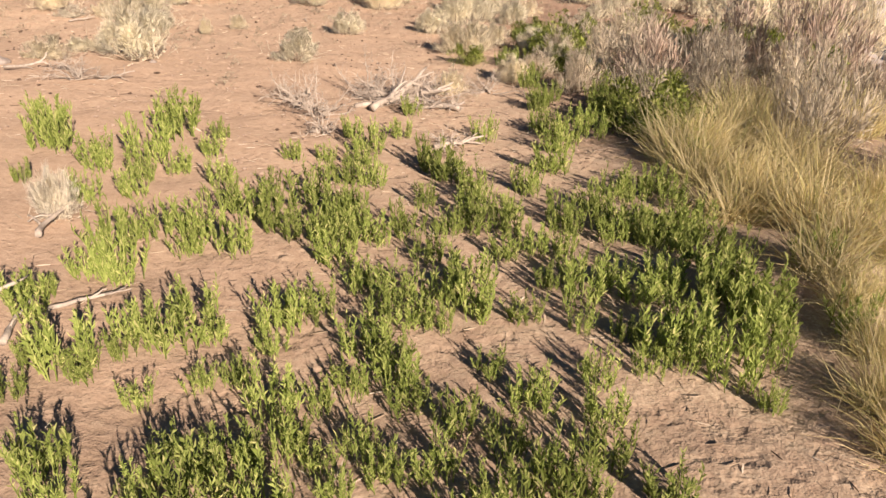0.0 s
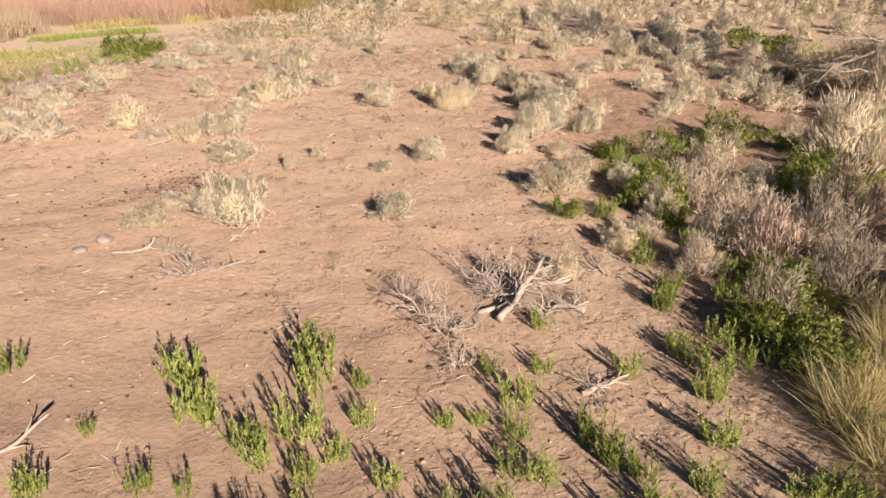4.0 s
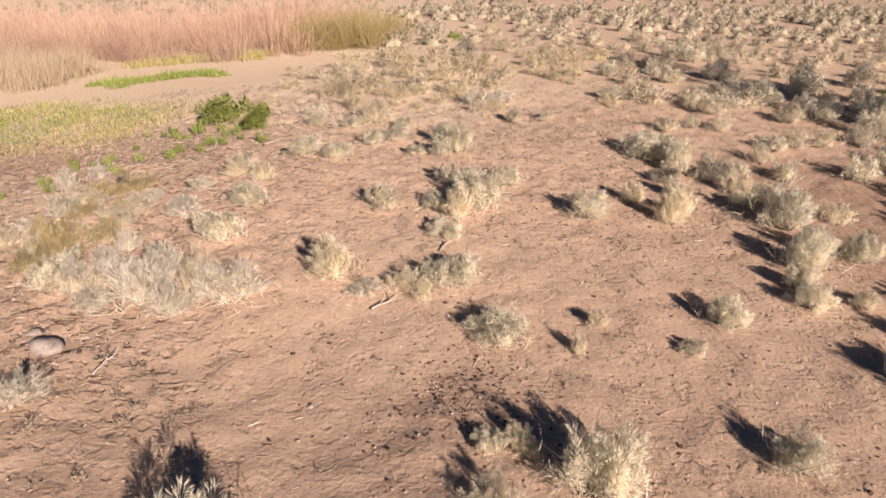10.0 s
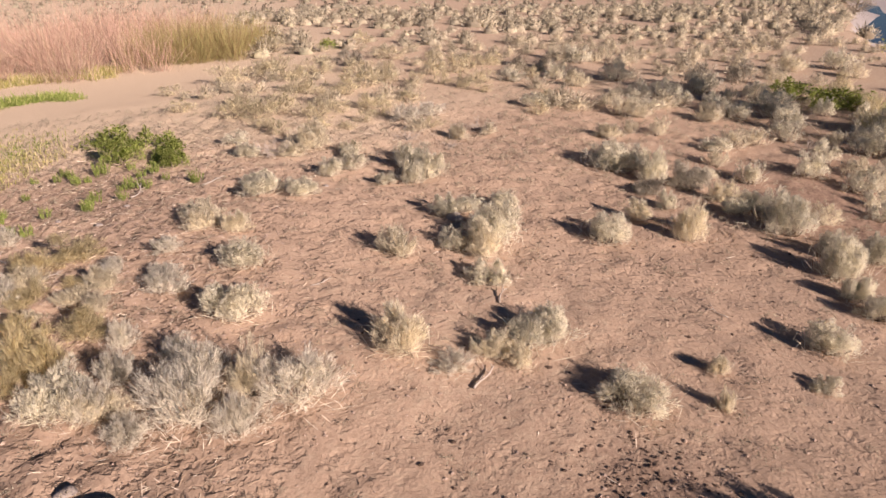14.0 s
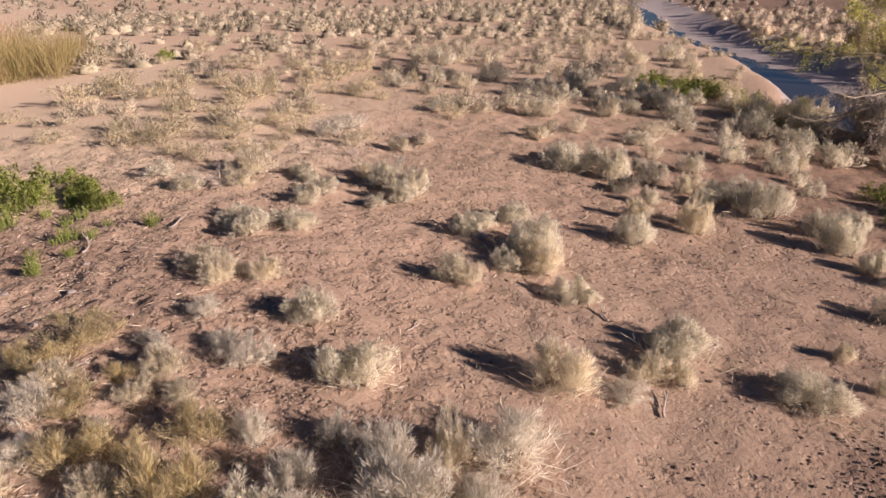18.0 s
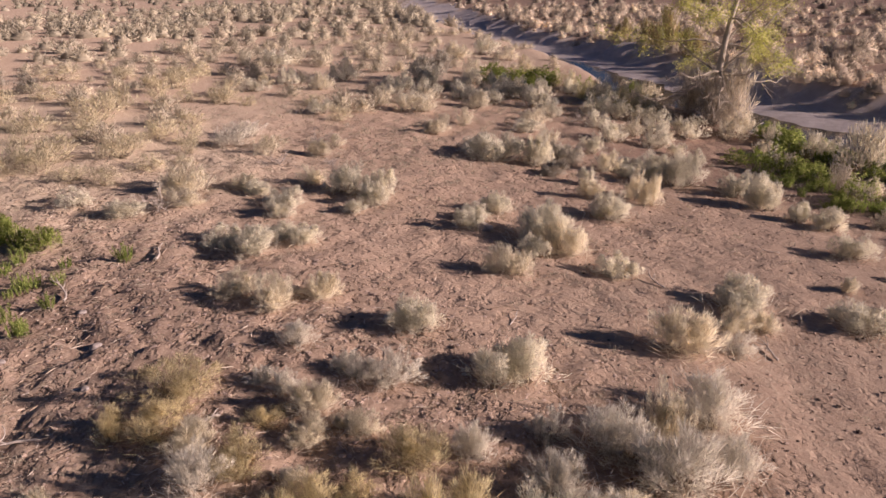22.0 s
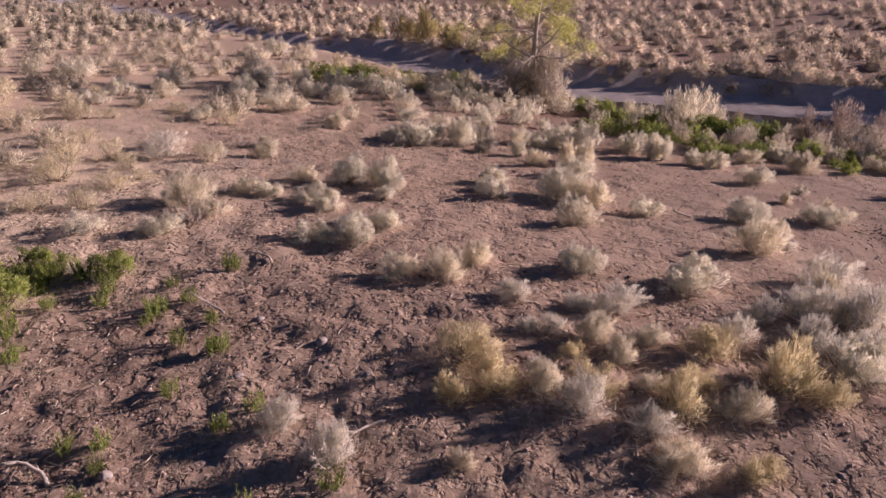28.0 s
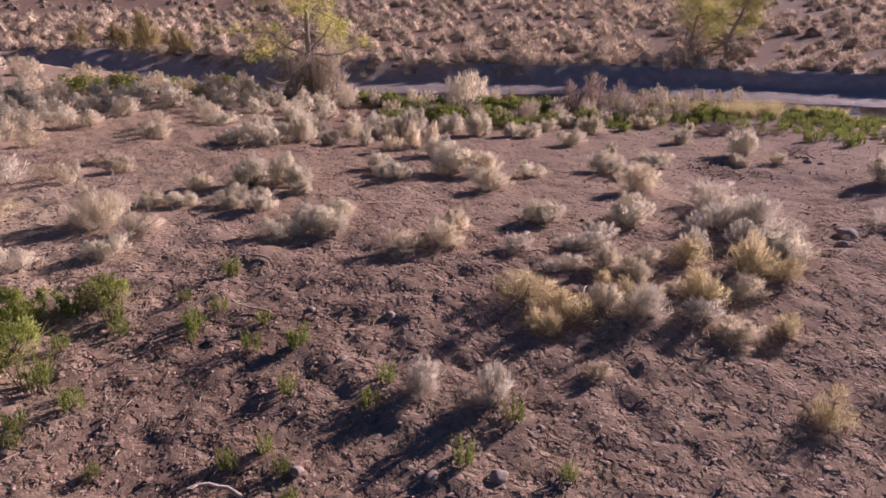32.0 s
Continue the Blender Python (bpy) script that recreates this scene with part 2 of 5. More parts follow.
def ground_material():
    m, t = material("trodden sandy soil")
    L = t.links.new
    pos = t.nodes.new("ShaderNodeNewGeometry").outputs["Position"]
    at = t.nodes.new("ShaderNodeAttribute")
    at.attribute_name = "cover"
    sep = t.nodes.new("ShaderNodeSeparateColor")
    L(at.outputs["Color"], sep.inputs[0])
    big, mid, fine, grit = noise_tex(t, 0.22, 5, 0.6, pos), noise_tex(t, 1.7, 5, 0.62, pos), noise_tex(t, 11, 5, 0.65, pos), noise_tex(t, 70, 3, 0.6, pos)
    col = ramp(t, big, [(0.3, (0.369, 0.262, 0.185)), (0.5, (0.437, 0.316, 0.230)), (0.72, (0.493, 0.371, 0.273))])
    col = mixed(t, 0.5, col, ramp(t, mid, [(0.28, (0.330, 0.229, 0.156)), (0.55, (0.442, 0.324, 0.232)), (0.8, (0.546, 0.427, 0.316))]))
    col = mixed(t, 0.52, col, ramp(t, fine, [(0.25, (0.221, 0.151, 0.098)), (0.5, (0.437, 0.318, 0.232)), (0.8, (0.594, 0.476, 0.350))]))
    col = mixed(t, 0.25, col, ramp(t, grit, [(0.3, (0.173, 0.124, 0.082)), (0.7, (0.594, 0.485, 0.350))]))
    # straw litter, dark manured soil with shade painted in, wet mud: laid down in the sheet's own zones
    def zone(chan, sc, lo, hi):
        nz = noise_tex(t, sc, 5, 0.65, pos)
        a = node(t, "Math", operation="ADD")
        L(sep.outputs[chan], a.inputs[0])
        L(nz, a.inputs[1])
        r = node(t, "MapRange")
        r.inputs[1].default_value, r.inputs[2].default_value = lo, hi
        L(a.outputs[0], r.inputs[0])
        return r.outputs[0]
    straw = zone(0, 5.0, 0.75, 1.15)
    col = mixed(t, straw, col, ramp(t, noise_tex(t, 40, 4, 0.7, pos), [(0.3, (0.33, 0.25, 0.175)), (0.55, (0.535, 0.435, 0.315)), (0.75, (0.68, 0.585, 0.44))]))
    col = mixed(t, zone(1, 7.0, 0.8, 1.2), col, ramp(t, fine, [(0.3, (0.165, 0.108, 0.075)), (0.7, (0.35, 0.245, 0.18))]))
    wet = zone(2, 1.2, 0.8, 1.1)
    col = mixed(t, wet, col, ramp(t, mid, [(0.3, (0.40, 0.355, 0.325)), (0.7, (0.57, 0.525, 0.495))]))
    # hoof-pocked relief, patchy, deep only where the herd has churned the slope
    warp = t.nodes.new("ShaderNodeVectorMath")
    warp.operation = "MULTIPLY_ADD"
    warp.inputs[1].default_value = (0.5, 0.5, 0.5)
    L(noise_tex(t, 3.1, 4, 0.6, pos, 1), warp.inputs[0])
    L(pos, warp.inputs[2])

    def pocks(scale, lo, hi, edge):
        vo = t.nodes.new("ShaderNodeTexVoronoi")
        vo.feature = "F1"
        vo.inputs["Scale"].default_value = scale
        L(warp.outputs[0], vo.inputs["Vector"])
        deep = ramp(t, vo.outputs["Distance"], [(0.0, (0, 0, 0)), (edge * 0.6, (0.55, 0.55, 0.55)), (edge, (1, 1, 1))])
        cell = t.nodes.new("ShaderNodeSeparateColor")
        L(vo.outputs["Color"], cell.inputs[0])
        deep = mixed(t, ramp(t, cell.outputs[0], [(0.45, (0, 0, 0)), (0.75, (1, 1, 1))]), deep, (1.0, 1.0, 1.0))
        patch = ramp(t, noise_tex(t, 0.9, 4, 0.6, pos), [(lo, (0, 0, 0)), (hi, (0.6, 0.6, 0.6))])
        add = node(t, "Math", operation="ADD")
        L(patch, add.inputs[0])
        L(at.outputs["Alpha"], add.inputs[1])
        add.use_clamp = True
        return mixed(t, add.outputs[0], (1.0, 1.0, 1.0), deep)
    b0, b1, b2, b3 = (t.nodes.new("ShaderNodeBump") for _ in range(4))
    for b, st, di in ((b0, 1.0, 0.095), (b1, 0.9, 0.07), (b2, 0.9, 0.029), (b3, 0.5, 0.008)):
        b.inputs["Strength"].default_value, b.inputs["Distance"].default_value = st, di
    L(pocks(3.4, 0.58, 0.8, 0.52), b0.inputs["Height"])
    L(pocks(6.0, 0.56, 0.8, 0.52), b1.inputs["Height"])
    L(fine, b2.inputs["Height"])
    L(grit, b3.inputs["Height"])
    L(b0.outputs[0], b1.inputs["Normal"])
    L(b1.outputs[0], b2.inputs["Normal"])
    L(b2.outputs[0], b3.inputs["Normal"])
    bs, o = t.nodes.new("ShaderNodeBsdfPrincipled"), t.nodes.new("ShaderNodeOutputMaterial")
    rg = node(t, "MapRange")
    rg.inputs[3].default_value, rg.inputs[4].default_value = 0.95, 0.45
    L(wet, rg.inputs[0])
    L(rg.outputs[0], bs.inputs["Roughness"])
    bs.inputs["Specular IOR Level"].default_value = 0.15
    bs.inputs["Diffuse Roughness"].default_value = 0.4
    L(col, bs.inputs["Base Color"])
    L(b3.outputs[0], bs.inputs["Normal"])
    L(bs.outputs[0], o.inputs[0])
    return m


M_GROUND = ground_material()


def water_material():
    m, t = material("shallow creek water")
    pos = t.nodes.new("ShaderNodeNewGeometry").outputs["Position"]
    bs, o, bp = t.nodes.new("ShaderNodeBsdfPrincipled"), t.nodes.new("ShaderNodeOutputMaterial"), t.nodes.new("ShaderNodeBump")
    bs.inputs["Base Color"].default_value = (0.06, 0.055, 0.045, 1)
    bs.inputs["Roughness"].default_value, bs.inputs["IOR"].default_value = 0.06, 1.33
    bp.inputs["Strength"].default_value, bp.inputs["Distance"].default_value = 0.25, 0.02
    t.links.new(noise_tex(t, 3.0, 3, 0.5, pos), bp.inputs["Height"])
    t.links.new(bp.outputs[0], bs.inputs["Normal"])
    t.links.new(bs.outputs[0], o.inputs[0])
    return m


M_WATER = water_material()


# ---- mesh helpers ----
def mesh_of(name, verts, quads, tris, mats, smooth=False, normals=None):
    """One mesh from arrays of corners, four-cornered and three-cornered faces."""
    me = bpy.data.meshes.new(name)
    quads, tris = np.asarray(quads, np.int32).reshape(-1, 4), np.asarray(tris, np.int32).reshape(-1, 3)
    me.vertices.add(len(verts))
    me.vertices.foreach_set("co", np.asarray(verts, np.float32).ravel())
    loops = np.concatenate([quads.ravel(), tris.ravel()])
    me.loops.add(len(loops))
    me.loops.foreach_set("vertex_index", loops)
    starts = np.concatenate([np.arange(len(quads)) * 4, len(quads) * 4 + np.arange(len(tris)) * 3]).astype(np.int32)
    me.polygons.add(len(starts))
    me.polygons.foreach_set("loop_start", starts)
    me.polygons.foreach_set("use_smooth", np.full(len(starts), smooth))
    me.materials.append(mats)
    if normals is not None:
        me.attributes.new("custom_normal", "FLOAT_VECTOR", "POINT").data.foreach_set("vector", np.asarray(normals, np.float32).ravel())
    me.update(calc_edges=True)
    return me


def unit(v):
    return v / np.maximum(np.linalg.norm(v, axis=-1, keepdims=True), 1e-9)


def blades(rng, base, way, length, width, droop=0.15):
    """Tapered, slightly bent blades or twigs, each with its own facing: corners, quads, tris."""
    n = len(base)
    length, width = np.broadcast_to(length, n)[:, None], np.broadcast_to(width, n)[:, None]
    side = unit(np.cross(way, rng.normal(size=(n, 3)))) * width / 2
    bend = rng.normal(size=(n, 3)) * droop * length
    bend[:, 2] -= 0.3 * droop * length[:, 0]
    mid, tip = base + way * length * 0.55 + bend * 0.3, base + way * length + bend
    v = np.stack([base - side * 0.7, base + side * 0.7, mid + side, mid - side, tip], 1).reshape(-1, 3)
    i = np.arange(n)[:, None] * 5
    return v, i + np.array([[0, 1, 2, 3]]), i + np.array([[3, 2, 4]])


def needles(rng, base, way, length, width, out=None):
    """Fine twigs and small leaves: one slender three-cornered face each."""
    n = len(base)
    length, width = np.broadcast_to(length, n)[:, None], np.broadcast_to(width, n)[:, None]
    facing = rng.normal(size=(n, 3)) if out is None else unit(out) + rng.normal(size=(n, 3)) * 0.35
    side = unit(np.cross(way, facing)) * width / 2
    bulge = rng.uniform(0.25, 0.6, (n, 1))
    v = np.stack([base, base + way * length * bulge + side, base + way * length], 1).reshape(-1, 3)
    v[2::3] -= side * 0.4
    return v, np.zeros((0, 4), int), np.arange(n)[:, None] * 3 + np.array([[0, 1, 2]])


def tube(points, radii, sides=6):
    """A closed tapering tube through points: corners, quads, tris."""
    points, n = np.asarray(points, float), len(points)
    d = unit(np.gradient(points, axis=0))
    ref = np.where(np.abs(d[:, 2:3]) > 0.9, np.array([[1.0, 0, 0]]), np.array([[0, 0, 1.0]]))
    a = unit(np.cross(d, ref))
    b = np.cross(d, a)
    ang = np.linspace(0, 2 * np.pi, sides, endpoint=False)
    v = points[:, None] + np.asarray(radii)[:, None, None] * (a[:, None] * np.cos(ang)[None, :, None] + b[:, None] * np.sin(ang)[None, :, None])
    v = np.concatenate([v.reshape(-1, 3), points[:1], points[-1:]])
    k = np.arange(n - 1)[:, None] * sides
    j, j2 = np.arange(sides)[None], (np.arange(sides)[None] + 1) % sides
    q = np.stack([k + j, k + j2, k + sides + j2, k + sides + j], -1).reshape(-1, 4)
    jj, jj2 = j[0], j2[0]
    t0 = np.stack([jj2, jj, np.full(sides, n * sides)], -1)
    t1 = np.stack([(n - 1) * sides + jj, (n - 1) * sides + jj2, np.full(sides, n * sides + 1)], -1)
    return v, q, np.concatenate([t0, t1])


def merged(pieces):
    vs, qs, ts, k = [], [], [], 0
    for v, q, t in pieces:
        vs.append(v), qs.append(np.asarray(q).reshape(-1, 4) + k), ts.append(np.asarray(t).reshape(-1, 3) + k)
        k += len(v)
    return np.concatenate(vs), np.concatenate(qs), np.concatenate(ts)


def puffed(verts, tris, heart, soft):
    """Turns separate small leaves outwards and gives them the soft shading of the tuft that they belong to."""
    tris = np.asarray(tris).reshape(-1, 3)
    a, b, c = verts[tris[:, 0]], verts[tris[:, 1]], verts[tris[:, 2]]
    g, o = unit(np.cross(b - a, c - a)), unit((a + b + c) / 3 - heart)
    back = (g * o).sum(1) < 0
    tris = np.where(back[:, None], tris[:, ::-1], tris)
    n = unit(unit(o * [1, 1, 0.4]) * soft + np.where(back[:, None], -g, g) * (1 - soft))
    normals = np.zeros_like(verts)
    normals[tris.ravel()] = np.repeat(n, 3, 0)
    return tris, normals


def part(name, arrays, mat, parent, label="", smooth=False, normals=None):
    ob = new(name, mesh_of(name, *arrays, mat, smooth or normals is not None, normals))
    ob.parent = parent
    if label:
        tagged(ob, label)
    return ob


def thing(name, label, category, group="", kind=""):
    return tagged(new(name), label, category, group, kind)


def lumps(rng, n, size):
    """n small closed uneven lumps: corners and faces of squashed octahedra, cut once."""
    o = np.array([(1, 0, 0), (0, 1, 0), (-1, 0, 0), (0, -1, 0), (0, 0, 1), (0, 0, -0.6), (0.7, 0.7, 0.5), (-0.7, 0.7, 0.45), (-0.7, -0.7, 0.5), (0.7, -0.7, 0.4)], float)
    f = np.array([(0, 6, 9), (0, 1, 6), (1, 7, 6), (1, 2, 7), (2, 8, 7), (2, 3, 8), (3, 9, 8), (3, 0, 9), (6, 7, 4), (7, 8, 4), (8, 9, 4), (9, 6, 4), (1, 0, 5), (2, 1, 5), (3, 2, 5), (0, 3, 5)])
    v = o[None] * (1 + rng.normal(size=(n, 10, 1)) * 0.13) * (rng.uniform(0.6, 1.3, (n, 1, 3)) * [[[1, 1, 0.75]]]) * np.broadcast_to(size, n)[:, None, None]
    a = rng.uniform(0, 6.28, n)
    c, s = np.cos(a)[:, None], np.sin(a)[:, None]
    v = np.stack([v[..., 0] * c - v[..., 1] * s, v[..., 0] * s + v[..., 1] * c, v[..., 2]], -1)
    return v, f


# ---- the ground ----
def vnoise(x, y, seed=0):
    """Smooth value noise on arrays, about -1 to 1."""
    xi, yi = np.floor(x).astype(np.int64), np.floor(y).astype(np.int64)
    fx, fy = x - xi, y - yi
    fx, fy = fx * fx * (3 - 2 * fx), fy * fy * (3 - 2 * fy)

    def h(a, b):
        k = (a * 374761393 + b * 668265263 + seed * 974634777) & 0xFFFFFFFF
        k = ((k ^ (k >> 13)) * 1274126177) & 0xFFFFFFFF
        return ((k ^ (k >> 16)) & 0xFFFF) / 32767.5 - 1
    return (h(xi, yi) * (1 - fx) + h(xi + 1, yi) * fx) * (1 - fy) + (h(xi, yi + 1) * (1 - fx) + h(xi + 1, yi + 1) * fx) * fy


CREEK = np.array([(190, 240), (120, 150), (80, 102), (62, 82), (51, 69), (41.2, 55), (35.6, 46), (29.3, 38), (23.4, 31.4), (20.6, 26), (18.7, 20), (16.2, 13.5), (12.5, 6.5), (8, -1), (2, -8), (-8, -18), (-30, -34), (-80, -60)], float)
WATER_Z = -1.95


def creek_at(x, y):
    """Distance from the creek's line and on which side: east is positive."""
    best, side = np.full(np.shape(x), 1e9), np.zeros(np.shape(x))
    for a, b in zip(CREEK[:-1], CREEK[1:]):
        d = b - a
        u = np.clip(((x - a[0]) * d[0] + (y - a[1]) * d[1]) / (d @ d), 0, 1)
        px, py = x - a[0] - u * d[0], y - a[1] - u * d[1]
        r = np.hypot(px, py)
        cr = d[0] * (y - a[1]) - d[1] * (x - a[0])
        side = np.where(r < best, np.sign(cr), side)
        best = np.minimum(best, r)
    return best, side


def step(a, b, v):
    u = np.clip((v - a) / (b - a), 0, 1)
    return u * u * (3 - 2 * u)


def ground_height(x, y, fine=True):
    x, y = np.asarray(x, float), np.asarray(y, float)
    X, Y = 1.6 * np.tanh((x + 8) / 24), 1.9 * np.tanh((y - 25) / 28.5)
    h = -0.018 + -0.738 * X + 0.514 * Y + -1.031 * X * X + 0.547 * X * Y + 0.073 * Y * Y + 0.885 * X**3 + -0.046 * X * X * Y + 0.051 * X * Y * Y + 0.019 * Y**3 + 0.204 * X * X * Y * Y + -0.491 * X**3 * Y
    # crest, hollows and bank
    for a, b, r, k in ((-13.5, 27, 5, 0.224), (-9.5, 17, 3, -0.317), (-19.5, 33, 4, -0.3), (11, 25, 5, -0.588), (-16, 57, 9, -0.676)):
        h = h + k * np.exp(-((x - a) ** 2 + (y - b) ** 2) / r**2)
    h = np.where(h < -1.2, -1.2 - 1.3 * np.tanh((-1.2 - h) / 1.3), h)
    d, side = creek_at(x, y)
    wob = 0.5 * vnoise(x / 3.1, y / 3.1, 5) + 0.3 * vnoise(x / 1.1, y / 1.1, 6)
    east = -0.8 + 0.25 * vnoise(x / 14, y / 14, 7) + 0.035 * np.clip(d - 6, 0, 45)
    h = np.where(side > 0, east, h)
    bed = WATER_Z - 0.06 + 0.09 * np.clip(side * d + 0.6, -2.5, 1.2) + 0.02 * np.clip(side * d, 0, 4) + 0.05 * vnoise(x / 2.3, y / 2.3, 8) + 0.03 * vnoise(x / 0.7, y / 0.7, 9)
    hw = 4.0 + 0.8 * vnoise(x / 9, y / 9, 11)
    rise = step(hw, hw + np.where(side > 0, 1.3, 3.2), d + wob * 0.7)
    h = bed + (h - bed) * rise
    if fine:
        clod = step(-10, -15, x) + 0.6 * step(20, 28, y) * step(-15, -10, x) * step(44, 38, y) + 0.2 * step(0, -4, x) * step(-15, -10, x) * step(28, 21, y) * step(9, 12, y)
        # relief finer than the sheet's mesh is left out far off
        gap = 0.15 + 0.085 * np.maximum.reduce([0 * x, y - 42, -23 - x, x - 12, 4 - y])
        for wide, deep, seed in ((1.9, 0.05, 1), (0.8, 0.034, 2), (0.47, 0.024 + 0.028 * clod, 3), (0.25, 0.012 + 0.036 * clod, 4)):
            h = h + rise * deep * vnoise(x / wide, y / wide, seed) * step(0.55 * wide + 0.1, 0.3 * wide + 0.1, gap)
    return h


def axis(lo, hi, fine, far_lo, far_hi, grow):
    mid = list(np.arange(lo, hi, fine))
    a, s = mid[0], fine
    left = []
    while a > far_lo:
        s *= grow
        a -= s
        left.append(a)
    b, s, right = mid[-1], fine, []
    while b < far_hi:
        s *= grow
        b += s
        right.append(b)
    return np.array(left[::-1] + mid + right)


def build_ground():
    xs, ys = axis(-23, 12, 0.15, -1500, 1800, 1.085), axis(4, 42, 0.15, -1500, 1800, 1.085)
    gx, gy = np.meshgrid(xs, ys, indexing="ij")
    gz = ground_height(gx, gy)
    nx, ny = gx.shape
    i = np.arange(nx - 1)[:, None] * ny + np.arange(ny - 1)[None]
    quads = np.stack([i, i + ny, i + ny + 1, i + 1], -1).reshape(-1, 4)
    me = mesh_of("ground", np.stack([gx, gy, gz], -1).reshape(-1, 3), quads, [], M_GROUND, True)
    straw = 0.22 * step(-14.5, -17.5, gx) + 0.35 * step(-4, 4, gx) * step(30, 12, gy) + 0.3 * step(36, 44, gy) + 0.25 * step(-12, -17, gx) * step(30, 36, gy)
    straw = straw + 0.35 * np.exp(-((gx + 9) ** 2 + (gy - 37) ** 2) / 40) + 0.12 + 0.28 * step(-2, -9, gx) * step(33, 40, gy) + 0.2 * np.exp(-(((gx + 8) / 5) ** 2 + ((gy - 21) / 6) ** 2))
    d, side = creek_at(gx, gy)
    straw = np.maximum(straw, 0.3 * step(5, 9, d) * (side > 0))
    # manured soil; dung spot, slope and brushy side also have shade painted in
    dark = 0.3 * np.exp(-(((gx + 6.9) / 1.25) ** 2 + ((gy - 16.9) / 1.25) ** 2)) + 0.1 * step(-11.5, -16, gx) * step(38, 33, gy) * step(14, 20, gy) + 0.14 * step(8, 14, gy) * step(-2, -9, gx) + 0.1 + 0.5 * step(0.5, 3.5, gx) * step(38, 28, gy) * step(8, 11, gy) * (side < 0)
    # shade between shrubs, painted dark: east bank and north flat
    dark = dark + 0.5 * (side > 0) * step(4.0, 5.5, d) + 0.2 * step(42, 48, gy) * step(-9, -3, gx) * (side < 0)
    # brown soil of the hollow slope, darkened further to stand for its shade
    dark = dark + 0.22 * step(-13.5, -16.5, gx) * step(29, 32.5, gy) * step(39, 36, gy)
    wet = step(7.0, 5.0, d)
    churned = 0.95 * step(-10, -14.5, gx) * step(44, 37, gy) * step(13, 19, gy) + 0.25 * step(-4, 1, gx) * step(30, 24, gy) + 0.5 * step(20, 28, gy) * step(4, -2, gx) * step(44, 38, gy) + 0.2 * step(0, -4, gx) * step(28, 20, gy) * step(9, 12, gy)
    rgba = np.stack([straw, dark, wet, churned], -1).astype(np.float32)
    me.color_attributes.new("cover", "FLOAT_COLOR", "POINT").data.foreach_set("color", rgba.ravel())
    tagged(new("ground", me), "trodden pinkish tan sandy soil with hoof marks", "ground", kind="structure")
    # water: a strip along the creek
    n = 160
    s = np.linspace(0, len(CREEK) - 1.001, n)
    k = s.astype(int)
    c = CREEK[k] + (CREEK[k + 1] - CREEK[k]) * (s - k)[:, None]
    tan = unit(np.gradient(c, axis=0))
    nor = np.stack([-tan[:, 1], tan[:, 0]], -1)
    v = np.concatenate([np.c_[c + nor * 6.5, np.full(n, WATER_Z)], np.c_[c - nor * 6.5, np.full(n, WATER_Z)]])
    j = np.arange(n - 1)
    tagged(new("water", mesh_of("water", v, np.stack([j, j + 1, j + 1 + n, j + n], -1), [], M_WATER)), "shallow calm creek water reflecting the sky", "water", kind="structure")


build_ground()


def at_ground(x, y):
    return float(ground_height(np.array([x]), np.array([y]))[0])


# ---- plants ----
def crooked(rng, start, way, length, n=5, wander=0.35):
    pts, d = [np.array(start, float)], unit(np.array(way, float))
    for _ in range(n - 1):
        d = unit(d + rng.normal(size=3) * wander)
        pts.append(pts[-1] + d * length / (n - 1))
    return np.array(pts)


def dome_ways(rng, n, low, high):
    """Directions over a dome; low and high are degrees above the ground."""
    el, az = np.radians(rng.uniform(low, high, n)), rng.uniform(0, 2 * np.pi, n)
    return np.stack([np.cos(el) * np.cos(az), np.cos(el) * np.sin(az), np.sin(el)], -1)


def plume(rng, p0, p1, m, fat, ll, lw, splay):
    """A feathery shoot: fine leaves or twigs close about an axis, full in the middle and fine at the tip."""
    ax = p1 - p0
    u = rng.uniform(0.0, 1.0, m) ** 0.55
    ring = unit(np.cross(ax, rng.normal(size=(m, 3))))
    r = fat * np.sin(np.pi * np.clip(0.2 + 0.75 * u, 0, 1)) * np.sqrt(rng.uniform(0.05, 1, m))
    base = p0 + ax * u[:, None] + ring * r[:, None]
    base[:, 2] = np.maximum(base[:, 2], 0.012)
    w = unit(unit(ax) * 0.9 + ring * splay + [0, 0, 0.15] + rng.normal(size=(m, 3)) * 0.22)
    return needles(rng, base, w, rng.uniform(*ll, m), rng.uniform(*lw, m), ring + unit(base - [0, 0, 0.05]) * 0.8)


